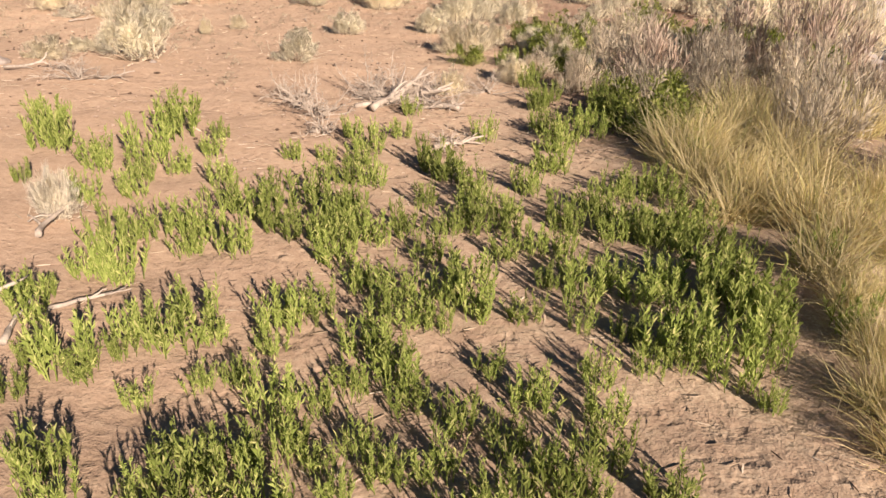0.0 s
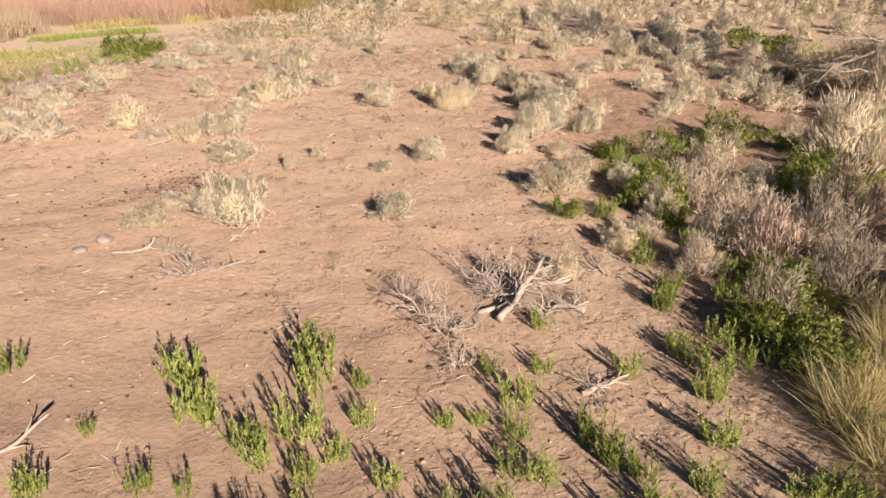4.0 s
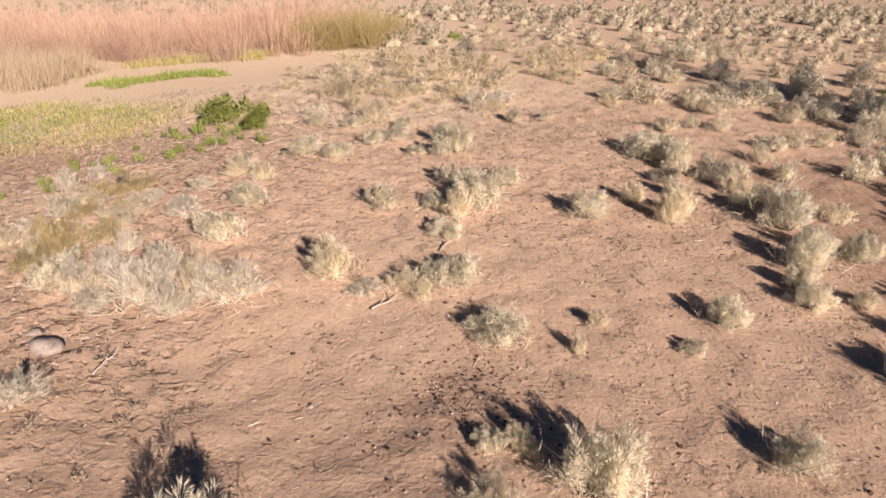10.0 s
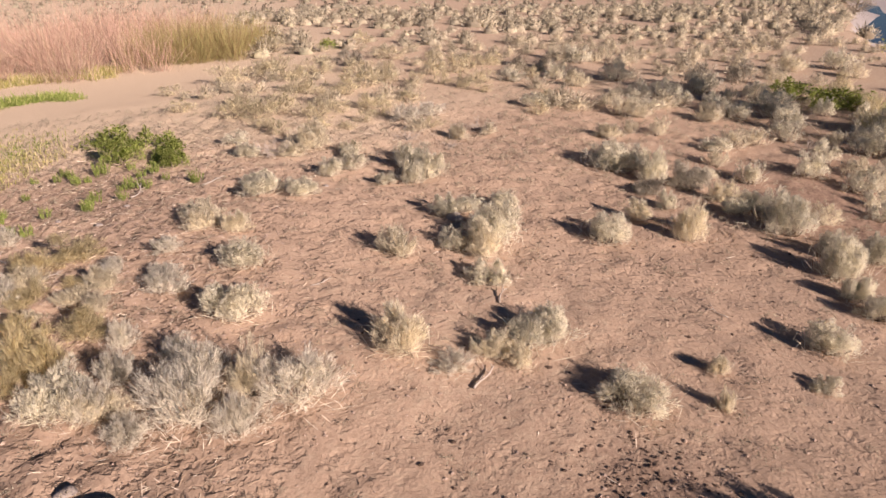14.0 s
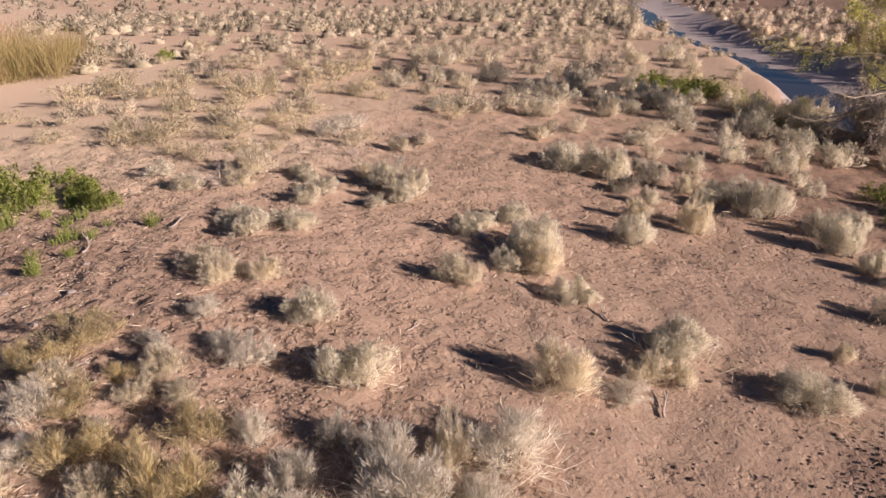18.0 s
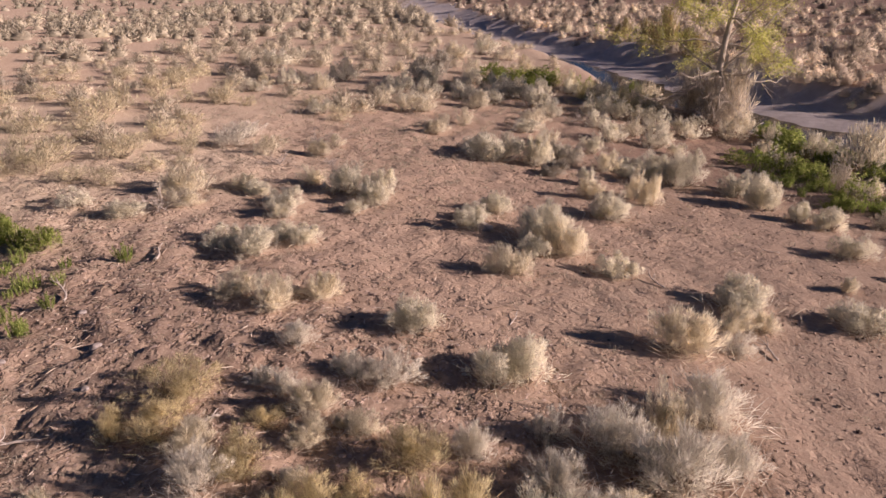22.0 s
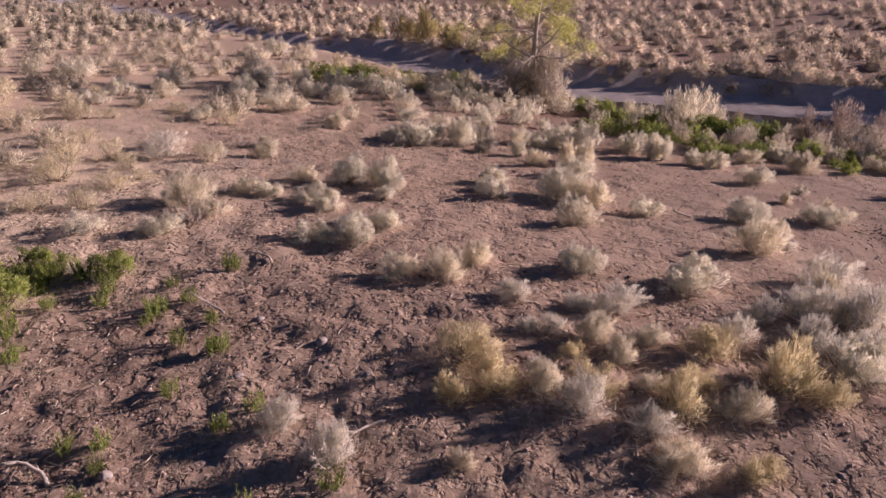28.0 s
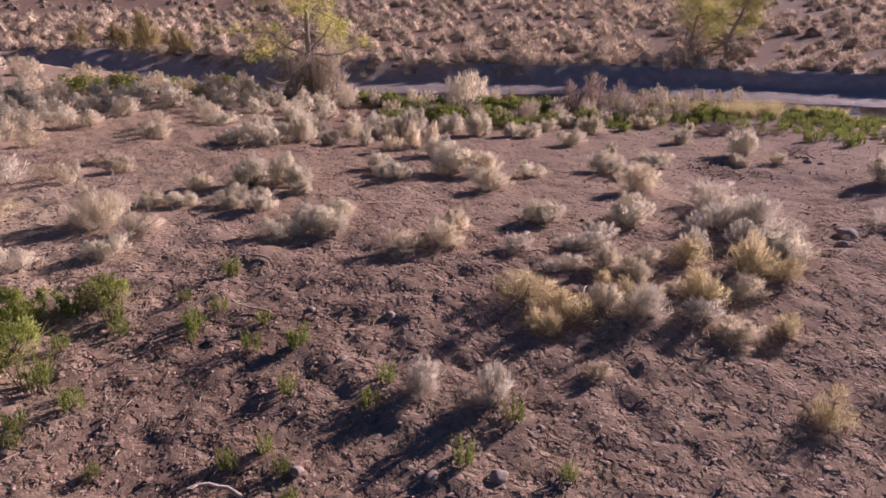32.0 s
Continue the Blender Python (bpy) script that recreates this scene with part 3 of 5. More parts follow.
def shrub_shape(seed, style, fine=1.0):
    """Woody stems, foliage and its soft shading, for a shrub 1 wide and 0.8 high that stands on the origin: a few leafy mounds, each a fan of feathery shoots."""
    rng = np.random.default_rng(seed)
    stems, leaves, hearts = [], [], []
    #      shoots, leaves a shoot, shoot length, shoot width, leaf length, leaf width, splay, lift, mounds, mound size, their distance
    form = {"sage": (84, 112, (0.15, 0.26), 0.054, (0.036, 0.078), (0.0062, 0.0105), 0.75, 0.35, (4, 6), (0.20, 0.30), 0.20),
            "rabbit": (70, 104, (0.24, 0.42), 0.052, (0.05, 0.11), (0.0052, 0.0092), 0.34, 0.75, (2, 4), (0.26, 0.36), 0.15),
            "bleached": (66, 80, (0.26, 0.44), 0.036, (0.06, 0.13), (0.0052, 0.0092), 0.36, 0.55, (2, 3), (0.28, 0.38), 0.13),
            "wispy": (62, 84, (0.20, 0.38), 0.058, (0.05, 0.11), (0.0055, 0.0095), 0.5, 0.6, (2, 4), (0.26, 0.38), 0.17),
            "willow": (60, 60, (0.28, 0.50), 0.050, (0.08, 0.18), (0.007, 0.012), 0.40, 0.9, (2, 4), (0.24, 0.34), 0.16),
            "leafy": (66, 50, (0.13, 0.24), 0.052, (0.034, 0.066), (0.014, 0.024), 0.9, 0.35, (3, 5), (0.22, 0.32), 0.20)}[style]
    nb, per, sl, fat, ll, lw, splay, lift, mounds, msize, apart = form
    if fine < 1:
        nb, per, lw = int(nb * 0.8), int(per * fine), (lw[0] * 2.0, lw[1] * 2.0)
    k = rng.integers(mounds[0], mounds[1] + 1)
    turn = rng.uniform(0, 6.28)
    c = np.array([(math.cos(turn + 6.28 * i / k) * apart * rng.uniform(0.6, 1.4), math.sin(turn + 6.28 * i / k) * apart * rng.uniform(0.6, 1.4), 0.0) for i in range(k)])
    r = rng.uniform(*msize, k)
    tall = rng.uniform(1.0, 1.55, k)
    for n, way in enumerate(dome_ways(rng, nb, 8, 88)):
        i = rng.choice(k, p=r ** 2 / (r ** 2).sum())
        out = rng.uniform(0.66, 1.08)
        tip = c[i] + way * [r[i], r[i], r[i] * tall[i]] * out + [0, 0, 0.06]
        ax = unit(way + [0, 0, lift] + rng.normal(size=3) * 0.16) * rng.uniform(*sl)
        foot = np.maximum(tip - ax, [-9, -9, 0.0])
        if n % 2 == 0 or style in ("bleached", "willow"):
            stems.append(tube(np.array([[c[i][0] * 0.08 + rng.normal() * 0.02, c[i][1] * 0.08 + rng.normal() * 0.02, -0.03], (foot + c[i] * 0.6) * 0.5 + rng.normal(size=3) * 0.015, foot]), [0.013, 0.009, 0.005], 4))
        leaves.append(plume(rng, foot, tip, int(per * rng.uniform(0.7, 1.3)), fat * rng.uniform(0.8, 1.25), ll, lw, splay))
        hearts.append(np.repeat((c[i] * 0.35 + foot * 0.55 + tip * 0.1)[None], len(leaves[-1][2]), 0))
    # low dead skirt and inner twigs
    m = 220 if fine >= 1 else 110
    base = rng.normal(size=(m, 3)) * [0.17, 0.17, 0.05]
    base[:, 2] = np.abs(base[:, 2]) + 0.01
    skirt = needles(rng, base, dome_ways(rng, m, 5, 75), rng.uniform(0.12, 0.30, m), rng.uniform(0.007, 0.013, m))
    leaves.append(skirt), hearts.append(np.zeros((m, 3)))
    (sv, sq, st), (v, q, t), heart = merged(stems), merged(leaves), np.concatenate(hearts)
    t, normals = puffed(v, t, heart, 0.6)
    size = np.array([1, 1, 0]) * 0.5 / np.percentile(np.hypot(v[:, 0], v[:, 1]), 97) + np.array([0, 0, 1]) * 0.8 / np.percentile(v[:, 2], 98.5)
    return (sv * size, sq, st), (v * size, q, t), normals


def forb_shape(seed):
    """A tuft of upright leafy shoots about 0.5 wide and 0.35 high."""
    rng = np.random.default_rng(seed)
    stems, leaves = [], []
    for _ in range(rng.integers(18, 27)):
        a, r = rng.uniform(0, 6.28), 0.2 * math.sqrt(rng.uniform(0, 1))
        root = np.array([r * math.cos(a), r * math.sin(a), -0.02])
        top = root + [rng.normal() * 0.05 + root[0] * 0.3, rng.normal() * 0.05 + root[1] * 0.3, rng.uniform(0.17, 0.36)]
        stems.append(tube([root, (root + top) / 2 + rng.normal(size=3) * 0.008, top], [0.006, 0.005, 0.003], 3))
        m = rng.integers(20, 30)
        u = rng.uniform(0.12, 1.0, m)[:, None]
        base = root + (top - root) * u
        w = unit(dome_ways(rng, m, 20, 70) * [1, 1, 1.0] + [0, 0, 0.25])
        leaves.append(needles(rng, base, w, rng.uniform(0.05, 0.10, m) * (1.15 - 0.4 * u[:, 0]), rng.uniform(0.019, 0.032, m)))
    return merged(stems), merged(leaves)


def grass_shape(seed, n=520, height=1.0):
    rng = np.random.default_rng(seed)
    base = rng.normal(size=(n, 3)) * [0.13, 0.13, 0]
    w = unit(dome_ways(rng, n, 35, 89) + np.c_[base[:, :2] * 1.6, np.zeros(n)])
    tall = blades(rng, base, w, rng.uniform(0.45, 1.0, n) * height, rng.uniform(0.006, 0.012, n), 0.3)
    m = 160
    base = rng.normal(size=(m, 3)) * [0.2, 0.2, 0]
    low = blades(rng, base, dome_ways(rng, m, 20, 70), rng.uniform(0.2, 0.5, m), rng.uniform(0.008, 0.014, m), 0.3)
    return merged([tall, low])


def dead_shape(seed):
    rng = np.random.default_rng(seed)
    out = []
    for way in dome_ways(rng, 13, 3, 65):
        p = crooked(rng, (rng.normal() * 0.08, rng.normal() * 0.08, 0.0), way, rng.uniform(0.4, 0.75), 6, 0.3)
        p[:, 2] = np.maximum(p[:, 2], 0.01)
        r0 = rng.uniform(0.010, 0.022)
        out.append(tube(p, np.linspace(r0, 0.004, 6), 5))
        for k in range(1, 6):
            for _ in range(3):
                q = crooked(rng, p[k], unit(p[k] - p[k - 1]) + rng.normal(size=3) * 0.6, rng.uniform(0.1, 0.28), 4, 0.3)
                q[:, 2] = np.maximum(q[:, 2], 0.01)
                out.append(tube(q, np.linspace(0.006, 0.002, 4), 3))
    return merged(out)


def shrub_proto(seed, style, name, mat, label, category, group, fine=1.0):
    root = thing(name, label, category, group)
    stems, leaves, normals = shrub_shape(seed, style, fine)
    part("woody_base", stems, M_STEM, root, "grey brown wood")
    part("foliage", leaves, mat, root, "", False, normals)
    return root


def scatter(protos, places, base_size, seed, sink=0.0, grow=1.0, flat=1.0):
    """Stands a prototype, or a copy, at each place (x, y, width, height over width)."""
    rng = random.Random(seed)
    used = set()
    for n, (x, y, w, asp) in enumerate(places):
        p = protos[rng.randrange(len(protos))]
        k = w * grow / base_size
        m = Matrix.Translation((x, y, at_ground(x, y) - sink)) @ Matrix.Rotation(rng.uniform(0, 6.28), 4, "Z") @ Matrix.Diagonal((k, k * rng.uniform(0.85, 1.1), k * asp / 0.8 * flat * rng.uniform(0.92, 1.08), 1))
        if p in used:
            copy_thing(p, m @ Matrix.Diagonal((1 / p.scale[0], 1 / p.scale[1], 1 / p.scale[2], 1)))
        else:
            used.add(p)
            p.matrix_basis = m
    for p in protos:
        if p not in used:
            for c in list(p.children_recursive):
                bpy.data.objects.remove(c)
            bpy.data.objects.remove(p)


def shrubs(style, name, mat, label, category, group, places, seed, variants, tall=0.92):
    """Full shapes in the clearing and on the slope, lighter ones toward the creek and the far flat."""
    close = [p for p in places if p[0] < 3.5 and p[1] < 36]
    far = [p for p in places if not (p[0] < 3.5 and p[1] < 36)]
    for k, (some, fine, n) in enumerate(((close, 1.0, variants), (far, 0.36, max(2, variants - 2)))):
        if some:
            scatter([shrub_proto(seed + 50 * k + i, style, name, mat, label, category, group, fine) for i in range(min(n, len(some)))], some, 1.0, seed, 0.01, 1.0 if k == 0 else 0.95, tall)


# where the plants stand: x, y, width, height over width
SAGE_A = [(-10.03, 13.17, 1.45, 0.66), (5.04, 13.29, 0.75, 0.68), (3.92, 15.16, 0.75, 0.68), (-2.20, 15.56, 1.03, 0.55), (5.36, 15.60, 0.91, 0.68), (-6.59, 15.75, 0.63, 0.47), (3.27, 16.07, 0.67, 0.88), (3.06, 18.29, 0.87, 0.73), (-2.68, 18.68, 0.57, 0.55), (6.49, 18.90, 1.05, 0.68), (-6.16, 18.90, 1.34, 0.40), (-1.59, 19.87, 1.14, 0.53), (-15.12, 20.53, 1.31, 0.54), (0.62, 20.94, 1.16, 0.51), (-7.08, 20.96, 1.29, 0.55), (0.68, 21.66, 0.70, 0.89), (1.32, 22.82, 1.14, 0.82), (-12.50, 22.93, 1.30, 0.54), (-7.16, 23.53, 1.02, 0.50), (3.01, 23.53, 1.07, 0.74), (2.04, 23.83, 1.11, 0.73), (-12.23, 25.11, 1.16, 0.50)]
SAGE_B = [(-7.47, 25.49, 0.75, 0.70), (-3.35, 25.62, 1.26, 0.59), (2.01, 25.70, 1.45, 0.78), (-6.37, 26.00, 1.57, 0.60), (6.00, 26.60, 0.96, 0.70), (2.72, 26.75, 1.56, 0.55), (1.46, 27.24, 0.89, 0.50), (-7.03, 27.64, 0.81, 0.62), (-0.31, 27.80, 0.72, 0.91), (-5.28, 27.97, 1.01, 0.59), (11.01, 28.68, 2.11, 0.47), (7.39, 28.78, 1.42, 0.78), (9.82, 29.78, 1.74, 0.67), (-10.59, 29.80, 0.88, 0.50), (3.90, 29.90, 1.17, 0.74), (0.40, 30.07, 1.17, 0.93), (-11.74, 30.18, 1.21, 0.45), (6.61, 30.31, 1.47, 0.63), (2.51, 30.41, 0.97, 0.50), (-8.08, 30.65, 0.80, 0.48), (-7.32, 30.68, 0.89, 0.90), (11.48, 30.96, 1.43, 0.68)]
SAGE_C = [(0.03, 31.59, 2.11, 0.44), (-9.73, 31.65, 0.83, 0.63), (8.36, 31.81, 1.37, 0.58), (10.66, 32.08, 1.49, 0.68), (-9.03, 32.37, 1.18, 0.38), (0.39, 32.81, 1.18, 0.57), (4.85, 33.34, 1.38, 0.40), (11.81, 33.37, 1.77, 0.64), (-8.78, 33.69, 0.92, 0.46), (-12.08, 34.94, 1.04, 0.51), (9.91, 35.73, 1.76, 0.64), (14.42, 36.46, 1.32, 0.68), (-12.51, 36.69, 1.18, 0.44), (13.28, 37.65, 1.27, 0.68), (10.91, 37.69, 1.89, 0.65), (9.01, 38.00, 1.84, 0.49), (8.79, 39.45, 1.67, 0.60), (11.95, 39.45, 1.74, 0.60), (5.57, 40.09, 1.83, 0.38), (7.70, 40.98, 1.92, 0.50), (0.66, 41.10, 1.50, 0.42)]
SAGE_D = [(12.66, 41.69, 1.48, 0.68), (6.32, 42.30, 1.66, 0.60), (8.04, 42.86, 1.62, 0.68), (10.34, 42.98, 1.82, 0.68), (7.47, 46.62, 1.98, 0.68), (1.69, 46.79, 1.70, 0.43), (4.22, 47.28, 1.43, 0.68), (22.82, 47.73, 2.03, 0.68), (7.73, 52.31, 2.05, 0.62)]
RABBIT_A = [(0.90, 13.27, 0.61, 0.72), (5.90, 13.73, 1.03, 0.68), (-6.65, 14.40, 0.94, 0.49), (2.15, 14.57, 0.78, 0.72), (-6.12, 15.70, 0.66, 0.54), (7.74, 16.25, 1.18, 0.68), (7.09, 17.32, 1.18, 0.68), (5.31, 17.51, 0.98, 0.68), (1.39, 17.85, 1.38, 0.60), (-4.80, 18.44, 0.39, 1.15), (-4.25, 19.47, 0.42, 0.88), (2.15, 19.47, 1.02, 0.61), (11.77, 20.15, 2.31, 0.81), (-14.37, 20.17, 1.06, 0.42), (-12.26, 20.37, 0.92, 0.88), (5.81, 20.57, 0.88, 0.90), (-8.07, 20.71, 0.88, 0.59), (1.84, 21.07, 0.83, 0.53), (-9.58, 21.16, 1.31, 0.70), (9.70, 21.33, 2.56, 0.83), (-16.56, 22.55, 1.07, 0.53), (11.04, 22.89, 1.70, 0.68)]
RABBIT_B = [(-17.78, 23.46, 0.97, 0.38), (-16.23, 23.88, 0.60, 0.55), (-15.55, 24.28, 0.71, 0.59), (-15.05, 24.72, 0.75, 0.72), (-6.78, 25.08, 1.28, 0.67), (9.91, 25.14, 1.40, 0.68), (-8.77, 25.31, 1.25, 0.52), (-1.15, 25.38, 0.89, 1.08), (-16.65, 25.47, 0.79, 0.66), (-0.79, 26.04, 0.93, 0.99), (-18.43, 26.37, 0.47, 0.66), (3.87, 26.38, 1.22, 0.56), (-1.74, 27.05, 0.87, 0.70), (-12.45, 27.28, 0.84, 0.60), (12.42, 27.41, 1.69, 0.68), (-13.22, 27.76, 1.03, 0.62), (1.70, 28.09, 1.05, 0.73), (-13.34, 28.73, 1.12, 0.43), (8.47, 28.75, 1.13, 0.71)]
RABBIT_C = [(8.44, 30.22, 1.39, 0.57), (3.76, 31.74, 1.23, 0.57), (14.80, 32.71, 1.46, 0.95), (10.05, 33.14, 1.11, 0.68), (-6.99, 33.33, 0.97, 0.55), (16.46, 33.92, 1.39, 0.68), (7.15, 34.06, 1.62, 0.48), (13.37, 34.22, 2.01, 0.65), (-9.89, 35.48, 1.66, 0.52), (1.62, 35.60, 1.10, 0.51), (3.94, 35.80, 1.22, 0.73), (-4.43, 35.89, 0.89, 0.68), (-3.00, 36.54, 1.26, 0.38), (-5.75, 37.00, 0.93, 0.82), (-5.04, 37.59, 1.33, 0.47), (7.28, 37.65, 1.35, 0.68), (-11.01, 37.88, 1.16, 0.61), (-8.33, 37.90, 1.07, 0.39), (-9.39, 38.11, 1.48, 0.44), (4.50, 38.46, 1.20, 0.68), (-11.40, 38.99, 1.42, 0.44)]
RABBIT_D = [(-7.37, 39.00, 1.13, 0.75), (4.10, 39.33, 1.33, 0.68), (0.29, 39.67, 1.28, 0.65), (-9.33, 40.01, 1.72, 0.58), (-6.43, 40.16, 1.29, 0.76), (10.46, 40.63, 1.38, 0.68), (-8.22, 40.85, 1.83, 0.38), (4.44, 40.97, 1.13, 0.68), (-12.61, 41.24, 1.61, 0.49), (1.75, 42.76, 1.52, 0.42), (-14.79, 43.65, 1.64, 0.44), (15.61, 43.76, 1.60, 0.68), (-0.69, 44.31, 1.01, 0.69), (-10.27, 44.51, 1.49, 0.68), (4.55, 45.13, 1.45, 0.68), (21.75, 45.20, 1.66, 0.68), (-1.37, 45.27, 1.70, 0.53), (-9.21, 46.49, 2.67, 0.42), (-3.66, 46.55, 1.41, 0.68), (-2.30, 46.57, 1.70, 0.50), (-5.17, 47.20, 2.01, 0.69), (19.43, 47.67, 2.03, 0.68)]
RABBIT_E = [(2.98, 47.69, 1.27, 0.68), (-2.03, 49.31, 1.80, 0.62), (-0.59, 49.89, 2.07, 0.66), (-15.86, 50.41, 2.08, 0.38), (-9.36, 51.03, 2.11, 0.52), (0.62, 51.35, 1.80, 0.62), (-5.91, 51.79, 2.35, 0.44), (-8.02, 52.25, 2.63, 0.50), (-12.77, 52.89, 2.91, 0.43), (9.87, 53.31, 1.62, 0.68), (-10.81, 54.03, 2.42, 0.57), (6.90, 54.09, 1.53, 0.68), (-1.00, 54.09, 1.94, 0.45), (-10.04, 55.60, 1.92, 0.68), (-3.33, 56.22, 2.83, 0.39), (-3.74, 63.64, 1.81, 0.68), (-9.93, 63.68, 2.75, 0.53)]
YELLOW_A = [(-15.99, 21.25, 1.03, 0.54), (-15.61, 21.75, 1.14, 0.77), (-17.81, 22.43, 0.82, 0.49), (-15.01, 22.71, 1.12, 0.48), (-15.89, 23.00, 0.67, 0.44), (-20.10, 23.26, 0.81, 0.72), (-16.56, 23.40, 1.01, 0.56), (-16.43, 24.68, 1.01, 0.48), (-15.61, 25.04, 0.74, 0.38), (-16.77, 26.22, 1.20, 0.38), (-15.94, 26.80, 1.37, 0.41), (-17.07, 26.87, 0.64, 0.69), (-11.66, 40.55, 1.53, 0.68), (-10.99, 41.51, 2.41, 0.44), (-8.72, 43.22, 1.34, 0.68), (-7.59, 44.82, 1.76, 0.42), (-6.90, 46.28, 2.61, 0.47)]
BLEACHED_A = [(-2.85, 6.52, 0.50, 1.08), (-13.80, 16.43, 1.07, 0.52), (-13.96, 19.44, 0.88, 0.52), (-13.19, 19.83, 1.49, 0.63), (-8.86, 20.41, 0.92, 0.38), (-13.08, 20.91, 1.21, 0.63), (-14.38, 22.28, 0.61, 0.96), (-17.26, 23.82, 0.87, 0.50), (-13.83, 24.42, 1.12, 0.49), (-17.08, 24.80, 0.93, 0.75), (-14.99, 25.43, 0.56, 0.63), (-15.02, 25.86, 0.53, 0.47), (-13.92, 26.29, 0.84, 0.48), (-18.62, 28.21, 0.80, 0.88), (-18.09, 29.26, 0.77, 0.73), (-5.77, 38.85, 1.55, 0.53)]
DARK_A = [(-0.34, 29.14, 1.06, 0.50), (1.47, 29.49, 1.35, 0.58), (11.05, 43.98, 2.19, 0.73), (14.37, 45.39, 1.86, 0.75), (-5.63, 54.28, 1.42, 0.74), (-5.88, 56.77, 1.26, 0.75)]
GREEN_A = [(4.88, 10.96, 0.67, 0.54), (4.21, 12.00, 0.73, 0.54), (5.03, 12.24, 0.65, 0.54), (3.90, 12.80, 0.78, 0.54), (4.56, 13.73, 0.84, 0.54), (4.17, 14.90, 0.68, 0.54), (1.39, 16.16, 0.85, 0.59), (3.27, 17.28, 1.29, 0.68), (7.49, 18.92, 1.48, 0.51), (4.31, 19.29, 0.89, 0.51), (8.54, 20.71, 1.51, 0.51), (4.49, 20.84, 1.71, 0.53), (3.25, 21.01, 1.12, 0.49), (5.51, 22.17, 1.04, 0.51), (6.87, 22.63, 2.04, 0.45), (10.14, 22.75, 1.55, 0.51), (5.18, 23.06, 0.75, 0.51), (9.10, 23.60, 1.02, 0.51), (7.46, 24.41, 1.41, 0.91), (11.36, 24.54, 1.84, 0.55), (9.01, 24.95, 1.11, 0.51), (15.90, 33.73, 1.86, 0.51), (-14.39, 34.55, 0.82, 0.51)]
GREEN_B = [(-14.67, 35.80, 0.76, 0.51), (-16.20, 35.95, 1.21, 0.51), (-14.67, 36.36, 0.87, 0.51), (16.16, 36.53, 1.57, 0.51), (-14.80, 37.54, 0.84, 0.51), (-15.91, 37.67, 1.38, 0.51), (15.49, 38.48, 1.57, 0.51), (13.96, 38.60, 1.46, 0.51), (-16.83, 38.79, 1.21, 0.51), (-17.50, 38.82, 0.86, 0.51), (16.09, 39.44, 2.92, 0.38), (15.27, 40.28, 1.66, 0.51), (14.21, 41.03, 2.55, 0.44), (-6.46, 62.26, 1.71, 0.51)]
RABBIT_MORE = [(-15.08, 23.87, 0.80, 0.47), (-7.63, 20.30, 0.62, 0.68), (-10.66, 34.49, 1.16, 0.40), (-8.70, 34.47, 0.97, 0.40), (-6.75, 41.69, 1.60, 0.54), (-4.89, 42.39, 1.28, 0.59), (5.93, 33.80, 1.35, 0.58), (2.77, 36.04, 0.94, 0.67), (-12.29, 43.31, 2.05, 0.43), (-0.16, 46.64, 1.56, 0.60), (1.92, 51.95, 2.08, 0.52)]
BLEACHED_MORE = [(-13.97, 25.02, 0.82, 0.47), (-13.40, 21.71, 0.75, 0.72), (-11.43, 20.06, 1.48, 0.53), (-4.59, 39.42, 1.61, 0.40)]
SAGE_MORE = [(-5.19, 14.83, 1.46, 0.66), (-6.44, 27.95, 0.97, 0.50), (-6.71, 31.07, 1.07, 0.75), (-10.63, 30.56, 0.99, 0.38), (-11.80, 31.15, 1.19, 0.38), (-6.88, 32.09, 1.42, 0.65), (2.37, 27.66, 1.13, 0.47), (6.76, 27.52, 0.97, 0.70), (8.89, 34.54, 1.53, 0.59)]
FORB_A = [(-1.27, 2.98, 0.26, 1.2), (-0.86, 3.04, 0.19, 1.2), (1.30, 3.07, 0.22, 1.2), (1.75, 3.09, 0.28, 1.2), (0.83, 3.11, 0.22, 1.2), (0.05, 3.13, 0.22, 1.2), (-1.41, 3.21, 0.28, 1.2), (0.29, 3.22, 0.23, 1.2), (1.22, 3.26, 0.26, 1.2), (-0.61, 3.29, 0.20, 1.2), (0.55, 3.30, 0.26, 1.2), (-0.82, 3.32, 0.15, 1.2), (-0.06, 3.33, 0.18, 1.2), (-0.52, 3.41, 0.24, 1.2), (0.16, 3.44, 0.24, 1.2), (0.95, 3.51, 0.25, 1.2), (-0.21, 3.54, 0.22, 1.2), (0.65, 3.70, 0.26, 1.2), (1.53, 3.72, 0.26, 1.2), (-1.91, 3.82, 0.13, 1.2), (-1.17, 3.83, 0.20, 1.2), (1.12, 3.85, 0.30, 1.2), (0.39, 3.86, 0.26, 1.2), (-0.14, 3.88, 0.20, 1.2)]
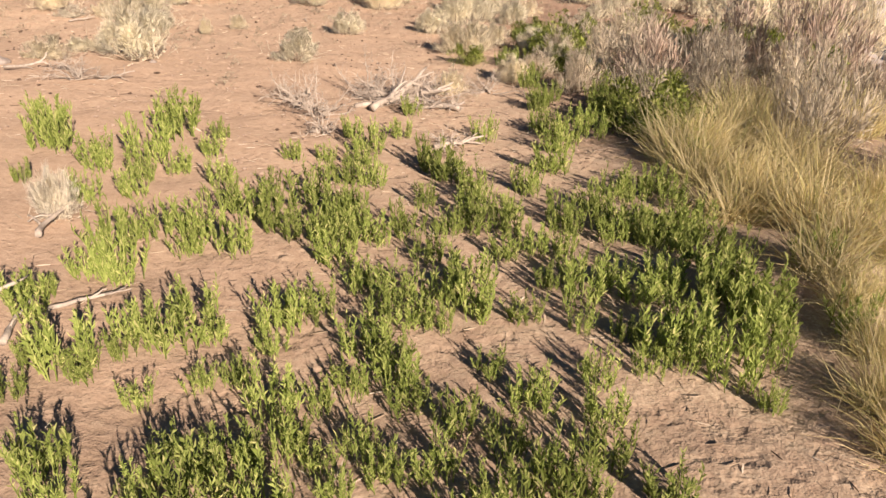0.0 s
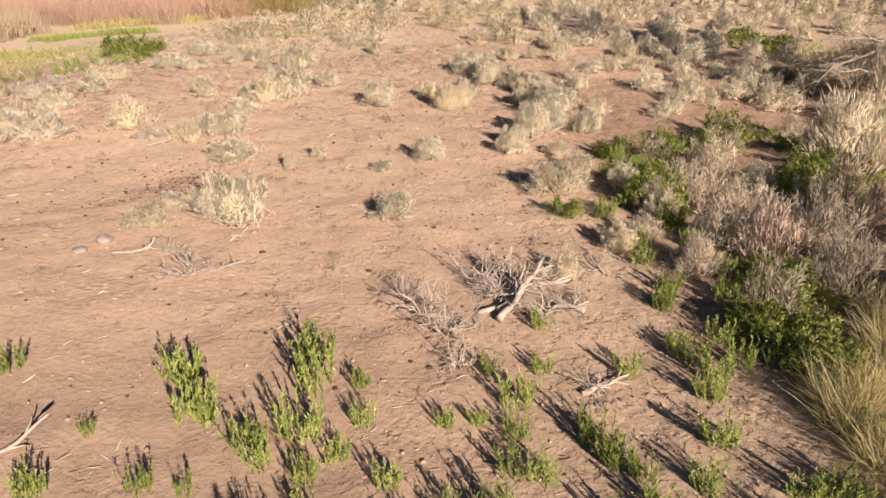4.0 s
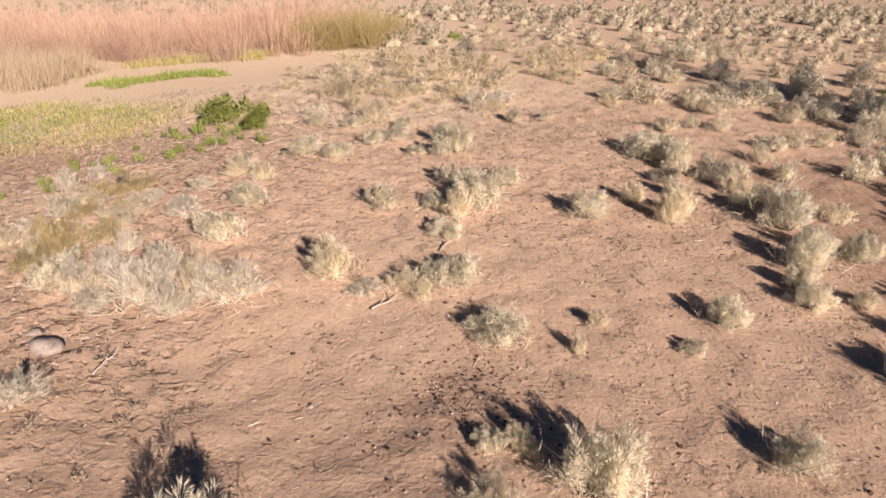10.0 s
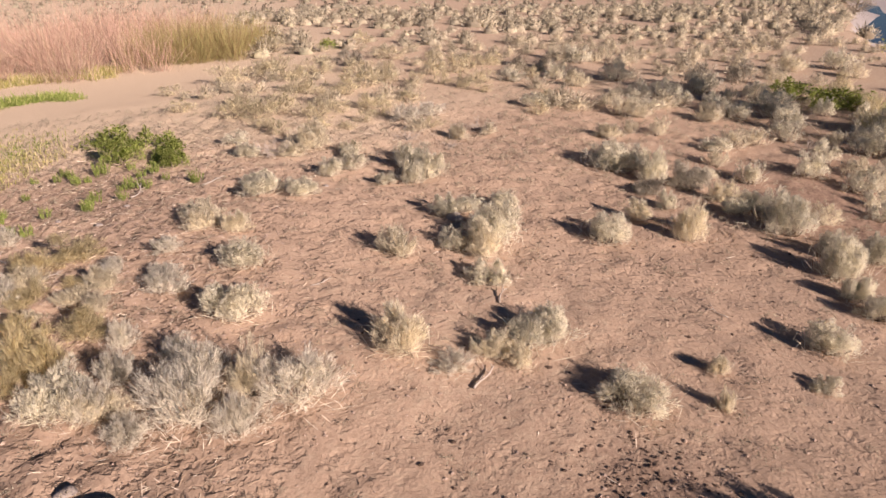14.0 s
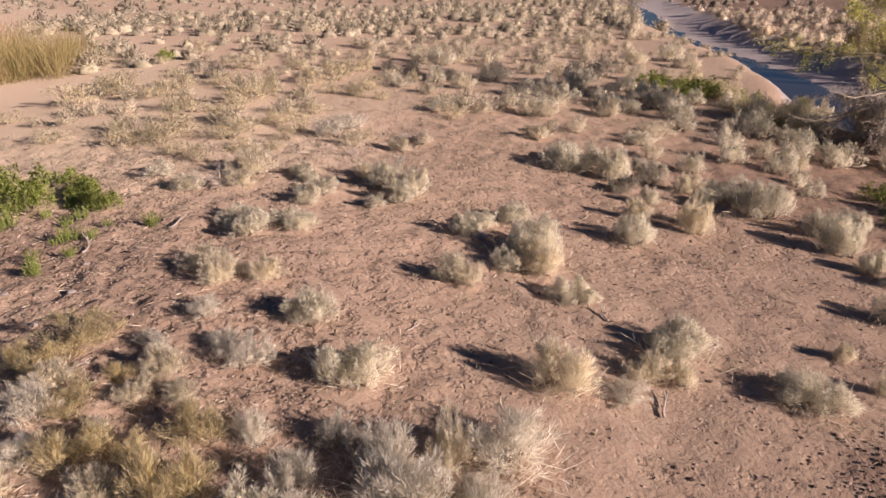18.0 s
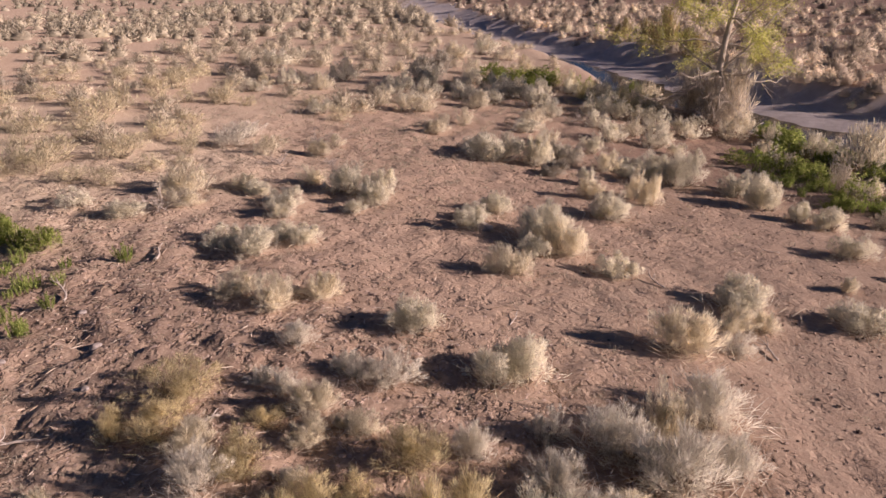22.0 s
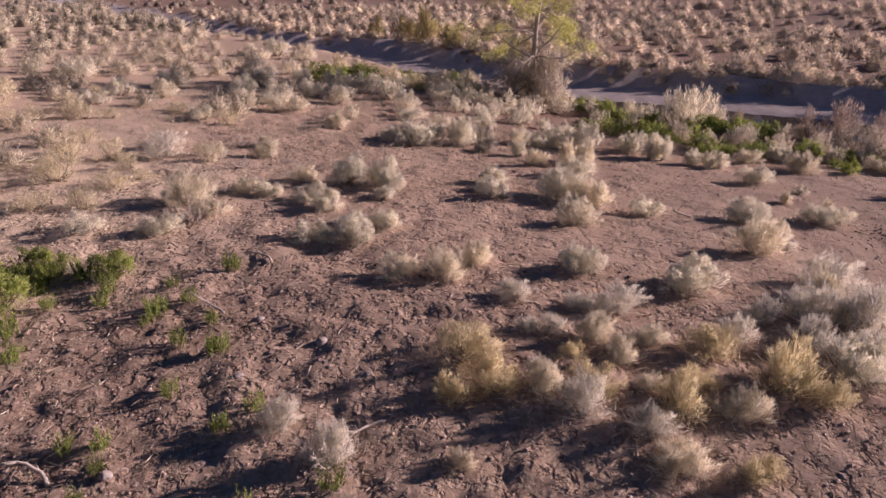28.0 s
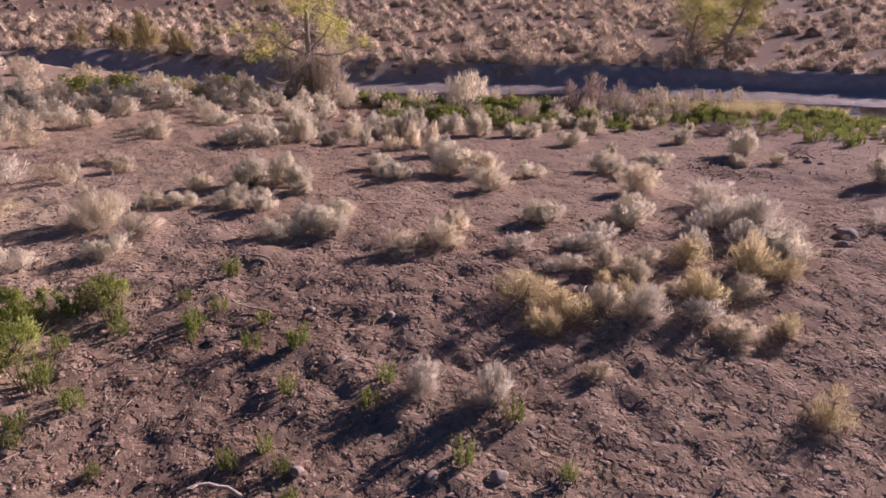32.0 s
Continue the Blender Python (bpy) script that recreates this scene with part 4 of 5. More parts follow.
FORB_B = [(2.59, 3.89, 0.17, 1.2), (-0.87, 4.00, 0.15, 1.2), (-1.56, 4.01, 0.24, 1.2), (0.01, 4.04, 0.24, 1.2), (1.57, 4.08, 0.24, 1.2), (-0.65, 4.09, 0.21, 1.2), (2.43, 4.13, 0.35, 1.2), (1.92, 4.18, 0.21, 1.2), (-1.92, 4.19, 0.21, 1.2), (0.88, 4.22, 0.22, 1.2), (-1.40, 4.26, 0.18, 1.2), (2.16, 4.28, 0.26, 1.2), (0.27, 4.35, 0.29, 1.2), (2.50, 4.41, 0.45, 1.2), (-1.41, 4.47, 0.28, 1.2), (-0.53, 4.50, 0.23, 1.2), (2.01, 4.52, 0.23, 1.2), (-0.94, 4.59, 0.23, 1.2), (1.85, 4.63, 0.19, 1.2), (2.88, 4.69, 0.39, 1.2), (2.34, 4.73, 0.36, 1.2), (0.41, 4.75, 0.28, 1.2), (1.60, 4.78, 0.20, 1.2), (-1.10, 4.79, 0.35, 1.2)]
FORB_C = [(-0.50, 4.79, 0.35, 1.2), (0.60, 4.79, 0.24, 1.2), (1.22, 4.90, 0.24, 1.2), (-0.28, 4.92, 0.32, 1.2), (-2.40, 4.93, 0.24, 1.2), (0.81, 4.95, 0.37, 1.2), (-2.21, 4.98, 0.12, 1.2), (2.82, 5.17, 0.47, 1.2), (0.27, 5.18, 0.38, 1.2), (-1.83, 5.39, 0.39, 1.2), (-2.09, 5.39, 0.26, 1.2), (2.38, 5.39, 0.35, 1.2), (-0.01, 5.44, 0.31, 1.2), (1.97, 5.53, 0.32, 1.2), (1.48, 5.55, 0.18, 1.2), (0.84, 5.55, 0.36, 1.2), (-1.50, 5.89, 0.28, 1.2), (-2.10, 5.90, 0.51, 1.2), (2.88, 5.92, 0.38, 1.2), (0.52, 5.96, 0.29, 1.2), (1.21, 6.12, 0.30, 1.2), (-1.86, 6.22, 0.34, 1.2), (1.43, 6.25, 0.30, 1.2), (1.68, 6.26, 0.30, 1.2)]
FORB_D = [(-0.68, 6.28, 0.25, 1.2), (-1.49, 6.31, 0.42, 1.2), (-0.25, 6.46, 0.26, 1.2), (0.68, 6.53, 0.26, 1.2), (2.52, 6.55, 0.32, 1.2), (-0.38, 6.75, 0.43, 1.2), (-1.14, 6.87, 0.38, 1.2), (-2.41, 7.26, 0.31, 1.2), (2.20, 7.30, 0.35, 1.2), (-0.70, 7.33, 0.46, 1.2), (-1.08, 7.35, 0.34, 1.2), (-5.06, 7.36, 0.37, 1.2), (0.47, 7.44, 0.29, 1.2), (-3.64, 7.51, 0.22, 1.2), (-4.09, 7.52, 0.27, 1.2), (1.03, 7.58, 0.36, 1.2), (2.78, 7.75, 0.31, 1.2), (-1.71, 7.77, 0.29, 1.2), (-2.59, 7.83, 0.35, 1.2), (-3.08, 7.97, 0.34, 1.2), (-0.10, 8.04, 0.37, 1.2), (-3.22, 8.27, 0.36, 1.2), (-4.98, 8.31, 0.15, 1.2), (0.69, 8.33, 0.39, 1.2)]
FORB_E = [(-2.72, 8.53, 0.50, 1.2), (-3.91, 8.68, 0.56, 1.2), (0.61, 8.75, 0.45, 1.2), (-0.31, 8.77, 0.32, 1.2), (2.06, 8.78, 0.48, 1.2), (-2.07, 8.80, 0.31, 1.2), (-1.11, 8.86, 0.26, 1.2), (-0.72, 9.00, 0.26, 1.2), (-0.26, 9.38, 0.43, 1.2), (-6.39, 9.47, 0.34, 1.2), (-2.70, 9.49, 0.57, 1.2), (-4.29, 9.49, 0.51, 1.2), (-2.16, 9.56, 0.28, 1.2), (2.24, 9.74, 0.44, 1.2), (-2.89, 10.07, 0.55, 1.2), (-0.52, 10.12, 0.30, 1.2), (0.15, 10.18, 0.30, 1.2), (1.27, 10.20, 0.37, 1.2), (0.28, 11.25, 0.33, 1.2), (-20.46, 27.77, 0.30, 1.2), (-19.08, 28.02, 0.34, 1.2), (-19.77, 29.05, 0.39, 1.2), (-17.75, 29.81, 0.33, 1.2), (-18.26, 30.13, 0.30, 1.2)]
FORB_F = [(-13.59, 32.32, 0.41, 1.2), (-17.10, 34.66, 0.26, 1.2), (-14.56, 35.04, 0.52, 1.2), (-16.78, 35.18, 0.53, 1.2), (-14.99, 35.96, 0.50, 1.2)]
GRASS_A = [(2.85, 3.39, 0.33, 1), (3.17, 3.79, 0.36, 1), (2.93, 3.85, 0.37, 1), (3.48, 4.41, 0.41, 1), (3.22, 4.41, 0.41, 1), (3.39, 5.08, 0.42, 1), (3.76, 5.22, 0.47, 1), (3.49, 5.67, 0.46, 1), (4.40, 6.06, 0.54, 1), (4.04, 6.33, 0.56, 1), (3.90, 6.81, 0.54, 1), (3.31, 7.16, 0.40, 1), (3.75, 7.25, 0.46, 1), (4.89, 7.34, 0.64, 1), (4.59, 8.12, 0.70, 1), (3.86, 8.18, 0.51, 1), (3.40, 8.35, 0.39, 1), (4.59, 8.87, 0.69, 1), (5.99, 10.33, 0.87, 1), (6.66, 10.38, 0.80, 1), (7.07, 12.92, 0.88, 1), (7.95, 13.29, 0.90, 1), (13.83, 32.05, 1.31, 1), (13.38, 33.08, 1.71, 1)]
GRASS_B = [(13.86, 34.33, 1.75, 1), (13.73, 35.21, 1.72, 1)]
DEAD_A = [(0.33, 11.71, 0.85, 0.6), (-5.19, 12.32, 0.97, 0.5), (-0.13, 12.39, 1.17, 0.5), (-5.77, 13.16, 0.66, 0.5), (1.53, 13.51, 0.88, 0.6), (-18.63, 28.24, 0.83, 0.9), (-11.24, 34.54, 0.99, 0.8)]
SAGE = SAGE_A + SAGE_B + SAGE_C + SAGE_D + SAGE_MORE
RABBIT = RABBIT_A + RABBIT_B + RABBIT_C + RABBIT_D + RABBIT_E + RABBIT_MORE
YELLOW = YELLOW_A
BLEACHED = [(-13.1, 20.4, 0.95, 0.75), (-12.4, 19.4, 0.9, 0.75), (-14.3, 21.0, 0.85, 0.75), (-14.6, 20.2, 0.9, 0.7)] + BLEACHED_A + BLEACHED_MORE
DARK = DARK_A
FORB = FORB_A + FORB_B + FORB_C + FORB_D + FORB_E + FORB_F
GREEN = GREEN_A + GREEN_B
GRASS = GRASS_A + GRASS_B
DEAD = DEAD_A


_rng = random.Random(12)
BANK_BRUSH, _tries = [], 0
while len(BANK_BRUSH) < 16 and _tries < 4000:
    _tries += 1
    _x, _y = _rng.uniform(4.0, 9.5), _rng.uniform(4.0, 22.5)
    if (_y > 10.5 or _x > 4.8) and float(creek_at(np.array([_x]), np.array([_y]))[0][0]) > (5.8 if _y < 15 else 10.8) and _x > 1.2 + (23 - _y) * 0.08 + max(0, _y - 22) * 0.3 and all(math.hypot(_x - p[0], _y - p[1]) > 0.9 for p in SAGE + RABBIT + GREEN + BANK_BRUSH):
        BANK_BRUSH.append((round(_x, 2), round(_y, 2), _rng.uniform(0.75, 1.25), _rng.uniform(0.8, 1.1)))
BANK_GREEN = []
for _a, _b, _n in (((14.0, 26.2), (10.9, 21.6), 24), ((10.5, 21.2), (7.2, 17.4), 22), ((4.6, 13.2), (2.9, 9.0), 8), ((8.5, 26.0), (5.6, 20.0), 5), ((5.4, 20.5), (2.9, 15.6), 5)):
    for _k in range(_n):
        _u = (_k + _rng.uniform(0, 0.8)) / _n
        BANK_GREEN.append((_a[0] + (_b[0] - _a[0]) * _u + _rng.uniform(-0.7, 0.7), _a[1] + (_b[1] - _a[1]) * _u + _rng.uniform(-0.5, 0.5), _rng.uniform(0.7, 1.4), _rng.uniform(0.45, 0.7)))
GREEN = [(x, y, w * 1.35, 0.55) if x < -13 else (x, y, w, a) for x, y, w, a in GREEN] + BANK_GREEN
BANK_WILLOW = [(7.3, 16.0, 1.9, 0.85), (7.9, 14.7, 1.9, 0.9), (4.6, 13.9, 1.4, 0.9), (8.3, 13.2, 1.6, 0.9), (9.1, 18.9, 1.2, 0.8)]
TREE_BRUSH = [(13.9, 28.6, 1.8, 1.2), (14.5, 28.0, 2.2, 1.3), (15.4, 28.4, 2.3, 1.25), (16.1, 29.5, 2.0, 1.2), (14.8, 30.0, 1.8, 1.3), (16.9, 28.6, 1.8, 0.8)]
FAR_WILLOW = [(38.6, 41.0, 3.4, 1.0), (40.6, 43.2, 2.6, 0.9), (36.4, 38.0, 2.3, 0.9), (43.4, 47.0, 2.3, 0.9), (31.5, 31.5, 1.9, 0.9)]
BANK_PALE = [(10.8, 20.8, 1.7, 1.05), (11.6, 23.6, 1.3, 0.9), (9.6, 19.6, 1.2, 0.9), (12.7, 25.6, 1.3, 0.85), (13.4, 27.0, 1.5, 0.8), (5.8, 15.0, 1.3, 0.9), (3.9, 11.9, 1.2, 0.8), (16.2, 32.6, 1.4, 0.8), (17.2, 34.4, 1.4, 0.8)]
RABBIT = RABBIT + [p for p in BANK_PALE if p[1] > 16]
SAGE = SAGE + BANK_BRUSH[12:14]
GREEN = GREEN + BANK_BRUSH[14:]
CREEK_BRUSH = BANK_BRUSH[:12] + [p for p in BANK_PALE if p[1] < 16] + [(5.3, 12.6, 1.5, 0.8), (6.4, 12.0, 1.6, 0.8), (5.8, 14.0, 1.5, 0.8), (4.2, 14.6, 1.3, 0.75), (7.2, 11.2, 1.5, 0.8), (5.0, 16.2, 1.3, 0.7), (3.2, 13.4, 1.1, 0.65), (4.3, 18.2, 1.2, 0.7), (3.4, 16.6, 1.1, 0.7), (5.2, 19.6, 1.3, 0.7), (6.3, 21.6, 1.3, 0.7), (4.4, 20.6, 1.1, 0.65), (7.4, 23.8, 1.4, 0.7), (2.6, 15.0, 0.9, 0.6)]
shrubs("sage", "sagebrush", M_SAGE, "rounded silver grey sagebrush growing in bare sandy soil", "shrub", "grey sagebrush", SAGE, 1000, 7)
NORTH_BRUSH = [(x, y, w, a * 0.85) for x, y, w, a in RABBIT + YELLOW if y > 37.2 and x < 3.0]
RABBIT = [p for p in RABBIT if not (p[1] > 37.2 and p[0] < 3.0)]
YELLOW = [p for p in YELLOW if p[1] < 37.2]
shrubs("rabbit", "rabbitbrush", M_RABBIT, "straw coloured dry rabbitbrush with fine upright twigs", "shrub", "dry rabbitbrush", RABBIT, 2000, 8)
shrubs("wispy", "yellow_rabbitbrush", M_YELLOW, "yellow green tipped rabbitbrush on the shaded slope", "shrub", "yellow rabbitbrush", YELLOW, 3000, 5, 1.0)
shrubs("wispy", "tan_brush", M_STRAW, "low tan dry brush massed beside the marsh", "shrub", "tan brush", NORTH_BRUSH, 3500, 6, 0.9)
_rng = random.Random(29)
BANK_STRAW = [(13.4 + 3.6 * k / 13 + _rng.uniform(-0.3, 0.5), 31.6 + 9.4 * k / 13 + _rng.uniform(-0.4, 0.4), _rng.uniform(0.9, 1.5), _rng.uniform(0.65, 0.95)) for k in range(14)]
shrubs("wispy", "straw_brush", M_STRAW, "pale straw coloured brush lining the near creek bank", "shrub", "creek straw brush", BANK_STRAW, 3700, 5, 1.0)
shrubs("bleached", "bleached_shrub", M_BLEACH, "bleached white dry shrub with spiky bare twigs", "shrub", "bleached shrubs", BLEACHED, 4000, 5)
shrubs("sage", "dark_sagebrush", M_DARKSAGE, "large dark grey green sagebrush at the clearing edge", "shrub", "dark sagebrush", DARK, 4500, 2)
shrubs("leafy", "green_shrub", M_GREEN, "low leafy bright green shrub", "shrub", "green shrubs", GREEN, 5000, 5)

shrubs("wispy", "bank_willow", M_BANKWILLOW, "reddish tan bare willow shrub on the creek bank", "shrub", "bank willows", BANK_WILLOW, 5500, 3, 1.0)

shrubs("willow", "bare_brush", M_GREYTWIG, "bare grey twiggy brush round the foot of the cottonwood", "shrub", "bare brush", TREE_BRUSH, 5700, 3, 1.0)
shrubs("wispy", "creek_brush", M_GREYTWIG, "grey tan leafless twiggy brush crowding the creek bank", "shrub", "creek bank brush", CREEK_BRUSH, 5800, 4, 1.0)
shrubs("willow", "budding_willow_shrub", M_WILLOWGREEN, "yellow olive budding willow shrub on the far creek bank", "shrub", "budding willow shrubs", FAR_WILLOW, 5900, 3, 1.0)
_forbs = []
for _i in range(7):
    _r = thing("leafy_weed", "upright leafy green weed tuft in sandy soil", "plant", "green weed tufts")
    _s, _l = forb_shape(600 + _i)
    part("foliage", merged([_s, _l]), M_FORB, _r)
    _forbs.append(_r)
_rng = random.Random(64)
FORB_FILL = []
while len(FORB_FILL) < 50:
    _x, _y = _rng.uniform(-3.2, 3.0), _rng.uniform(2.0, 8.2)
    if abs(_x - 0.4) < 0.55 * _y and _rng.random() < 0.35 + 0.3 * (_x + 1) / 2 and all(math.hypot(_x - p[0], _y - p[1]) > 0.2 for p in FORB + FORB_FILL):
        FORB_FILL.append((_x, _y, _rng.uniform(0.28, 0.4), 1.0))
for _k in range(24):
    _u = _rng.random()
    FORB_FILL.append((2.4 + 3.2 * _u + _rng.gauss(0, 0.45), 16.8 + 6.5 * _u + _rng.gauss(0, 0.7), _rng.uniform(0.3, 0.48), 1.0))
for _k in range(30):
    FORB_FILL.append((_rng.uniform(2.0, 4.8), _rng.uniform(10.0, 15.0), _rng.uniform(0.28, 0.45), 1.0))
for _k in range(26):
    FORB_FILL.append((_rng.uniform(-20.5, -14.5), _rng.uniform(31.0, 36.0), _rng.uniform(0.2, 0.4), 0.8))
for _k in range(20):
    FORB_FILL.append((2.75 + _rng.gauss(0, 0.36), 5.4 + _rng.gauss(0, 0.8), _rng.uniform(0.3, 0.46), 1.0))
FORB = FORB + FORB_FILL
scatter(_forbs, [(x, y, min(max(w, 0.2), 0.75), 1.05) for x, y, w, a in FORB], 0.5, 61, 0.0, 1.1)

GRASS = GRASS + [(3.7 + 0.28 * k + 0.3 * math.sin(5 * k), 9.0 + 0.32 * k + 0.5 * math.sin(3 * k), 0.9, 1.0) for k in range(11)]
_tufts = []
for _i in range(5):
    _r = thing("tall_grass", "tall golden dry bunch grass clump", "grass", "golden grass clumps")
    part("blade_tuft", grass_shape(700 + _i), M_GRASS, _r)
    _tufts.append(_r)
scatter(_tufts, [(x + (0.3 if y < 9 else 0), y, min(max(w, 0.85), 1.15) * (0.52 if y < 5.6 else 0.85), 0.75) for x, y, w, a in GRASS], 0.95, 71)

_dead = []
for _i in range(4):
    _r = thing("dead_shrub", "fallen dead shrub with bare grey crooked branches", "dead wood", "dead shrubs")
    part("branchwork", dead_shape(800 + _i), M_DRIFT, _r)
    _dead.append(_r)
DEAD = DEAD + [(-3.2, 37.2, 1.1, 0.5), (-6.4, 35.7, 1.2, 0.45), (8.9, 33.1, 1.1, 0.5), (-5.0, 34.6, 0.8, 0.4), (-14.2, 35.6, 0.9, 0.4), (-1.45, 11.6, 0.85, 1.0), (-1.1, 10.95, 0.8, 0.95), (-0.95, 10.2, 0.6, 0.9), (-1.75, 12.2, 0.6, 0.7), (-0.5, 13.0, 1.0, 0.8), (0.05, 12.7, 1.1, 0.7), (-0.3, 12.3, 0.9, 0.6), (0.55, 12.9, 0.9, 0.6), (0.85, 12.2, 0.7, 0.5), (0.8, 9.7, 0.7, 0.45)]
scatter(_dead, DEAD, 1.0, 81)


def stuff(name, arrays, mat, label, category, smooth=False, normals=None):
    return tagged(new(name, mesh_of(name, *arrays, mat, smooth, normals)), label, category, kind="stuff")


def scrub_field(name, n, xs, ys, keep, mat, label, seed, size, nblade, fat=1.0):
    """Far scrub that nobody could count: one mesh of many small shrubs."""
    rng = np.random.default_rng(seed)
    cell = math.sqrt((xs[1] - xs[0]) * (ys[1] - ys[0]) / n)
    x, y = (a.ravel() for a in np.meshgrid(np.arange(*xs, cell), np.arange(*ys, cell)))
    x, y = x + rng.uniform(-0.45, 0.45, len(x)) * cell, y + rng.uniform(-0.45, 0.45, len(x)) * cell
    ok = keep(x, y, rng)
    x, y = x[ok], y[ok]
    z = ground_height(x, y)
    out = []
    w = rng.uniform(*size, len(x)) * (1 + 0.35 * vnoise(x / 7, y / 7, seed))
    # shapes: six lumpy bushes, each a dense heart of twigs under a coat of fine shoots
    forms = []
    for f in range(6):
        rings, sides = (5, 11) if nblade > 60 else (3, 7)
        ring, turns = np.meshgrid(np.radians(np.linspace(4, 90, rings)), np.arange(sides) * 2 * np.pi / sides, indexing="ij")
        lobe = 1 + 0.16 * np.sin(3 * turns + f) + 0.12 * np.sin(2 * turns + 2.3 * f + 3 * ring) + rng.normal(size=ring.shape) * 0.09
        body = np.stack([0.24 * np.cos(ring) * np.cos(turns) * lobe, 0.24 * np.cos(ring) * np.sin(turns) * lobe, 0.27 * np.sin(ring) * lobe - 0.02], -1).reshape(-1, 3)
        a, b = np.meshgrid(np.arange(rings - 1), np.arange(sides), indexing="ij")
        faces = np.stack([a * sides + b, a * sides + (b + 1) % sides, (a + 1) * sides + (b + 1) % sides, (a + 1) * sides + b], -1).reshape(-1, 4)
        way = dome_ways(rng, nblade, 4, 88)
        az = np.arctan2(way[:, 1], way[:, 0])
        reach = (1 + 0.16 * np.sin(3 * az + f) + 0.10 * np.sin(7 * az + f)) * rng.uniform(0.2 if nblade > 400 else 0.5, 1.06, nblade)
        base = way * [0.36, 0.36, 0.40] * reach[:, None]
        w2 = unit(way + [0, 0, 0.35] + rng.normal(size=(nblade, 3)) * 0.5)
        v, q, t = needles(rng, base, w2, rng.uniform(0.09, 0.18, nblade) * fat ** 0.5, rng.uniform(0.028, 0.05, nblade) * fat, way)
        t, nrm = puffed(v, t, np.array([0, 0, 0.02]), 0.72)
        if size[1] > 0.6 and nblade < 400:
            v, q, t = merged([(v, q, t), (body, faces, np.zeros((0, 3), int))])
            nrm = np.concatenate([nrm, unit(body * [1, 1, 0.7])])
        forms.append((v, q, t, nrm))
    shade = []
    pick, turn = rng.integers(0, 6, len(x)), rng.uniform(0, 6.28, len(x))
    for f in range(6):
        v, q, t, nrm = forms[f]
        s = np.where(pick == f)[0]
        if not len(s):
            continue
        c, sn = np.cos(turn[s])[:, None], np.sin(turn[s])[:, None]
        ww = w[s][:, None]
        vv = np.stack([(v[:, 0] * c - v[:, 1] * sn) * ww + x[s][:, None], (v[:, 0] * sn + v[:, 1] * c) * ww + y[s][:, None], v[None, :, 2] * ww * 0.78 + z[s][:, None]], -1)
        shade.append(np.stack([nrm[:, 0] * c - nrm[:, 1] * sn, nrm[:, 0] * sn + nrm[:, 1] * c, np.broadcast_to(nrm[:, 2], (len(s), len(v)))], -1).reshape(-1, 3))
        off = (np.arange(len(s)) * len(v))[:, None, None]
        out.append((vv.reshape(-1, 3), (q[None] + off).reshape(-1, 4), (t[None] + off).reshape(-1, 3)))
    stuff(name, merged(out), mat, label, "scrub", True, np.concatenate(shade))


ALL_SHRUBS = np.array([(p[0], p[1], p[2]) for p in SAGE + RABBIT + YELLOW + NORTH_BRUSH + BLEACHED + DARK + GREEN])


def clear_of_shrubs(x, y, gap):
    d = np.hypot(x[:, None] - ALL_SHRUBS[None, :, 0], y[:, None] - ALL_SHRUBS[None, :, 1])
    return (d > gap * ALL_SHRUBS[None, :, 2]).all(1)


def north_field(x, y, rng):
    d, side = creek_at(x, y)
    edge = 41 + 3 * vnoise(x / 4, y / 4, 31) - 4 * step(10, 18, x)
    dens = (0.25 + 0.5 * step(-0.5, 0.3, vnoise(x / 5, y / 5, 33))) * (0.45 + 0.55 * step(42, 56, y))
    willow = (x < -11) & (y > 50) & (y < 72) | (x < -17) & (y < 60)
    return (side < 0) & (d > 6.2) & (y > edge) & (rng.uniform(size=len(x)) < dens) & ~willow & clear_of_shrubs(x, y, 0.5) & (x < y * 0.9 + 25)


def east_field(x, y, rng):
    d, side = creek_at(x, y)
    return (side > 0) & (d > 5.6) & (rng.uniform(size=len(x)) < 0.4 + 0.5 * step(-0.6, 0.2, vnoise(x / 6, y / 6, 35)) + 0.4 * step(12, 7, d))


def east_edge(x, y, rng):
    d, side = creek_at(x, y)
    return (side > 0) & (d > 4.7) & (d < 6.9)


scrub_field("north_scrub", 1000, (-30, 40), (38, 62), north_field, M_FARSCRUB, "pale dry sagebrush scrub spreading over the flat", 41, (0.9, 2.0), 520, 0.75)
scrub_field("outer_north_scrub", 1500, (-45, 75), (62, 100), north_field, M_FARSCRUB, "pale dry sagebrush scrub farther over the flat", 48, (1.2, 2.4), 170, 1.3)
scrub_field("far_north_scrub", 3200, (-90, 160), (100, 260), north_field, M_FARSCRUB, "distant pale sagebrush plain", 42, (1.4, 2.8), 20, 2.6)
scrub_field("east_scrub", 2200, (8, 75), (-35, 95), east_field, M_EASTSCRUB, "dense brownish sagebrush beyond the creek", 43, (1.2, 2.9), 320, 0.8)
scrub_field("east_bank_scrub", 3600, (8, 62), (-32, 66), east_edge, M_EASTSCRUB, "rounded brownish shrubs crowding the far creek bank", 46, (0.9, 2.0), 320, 0.75)
scrub_field("far_east_scrub", 3600, (75, 300), (-120, 240), east_field, M_EASTSCRUB, "distant brownish sagebrush plain", 44, (1.6, 3.2), 20, 2.6)


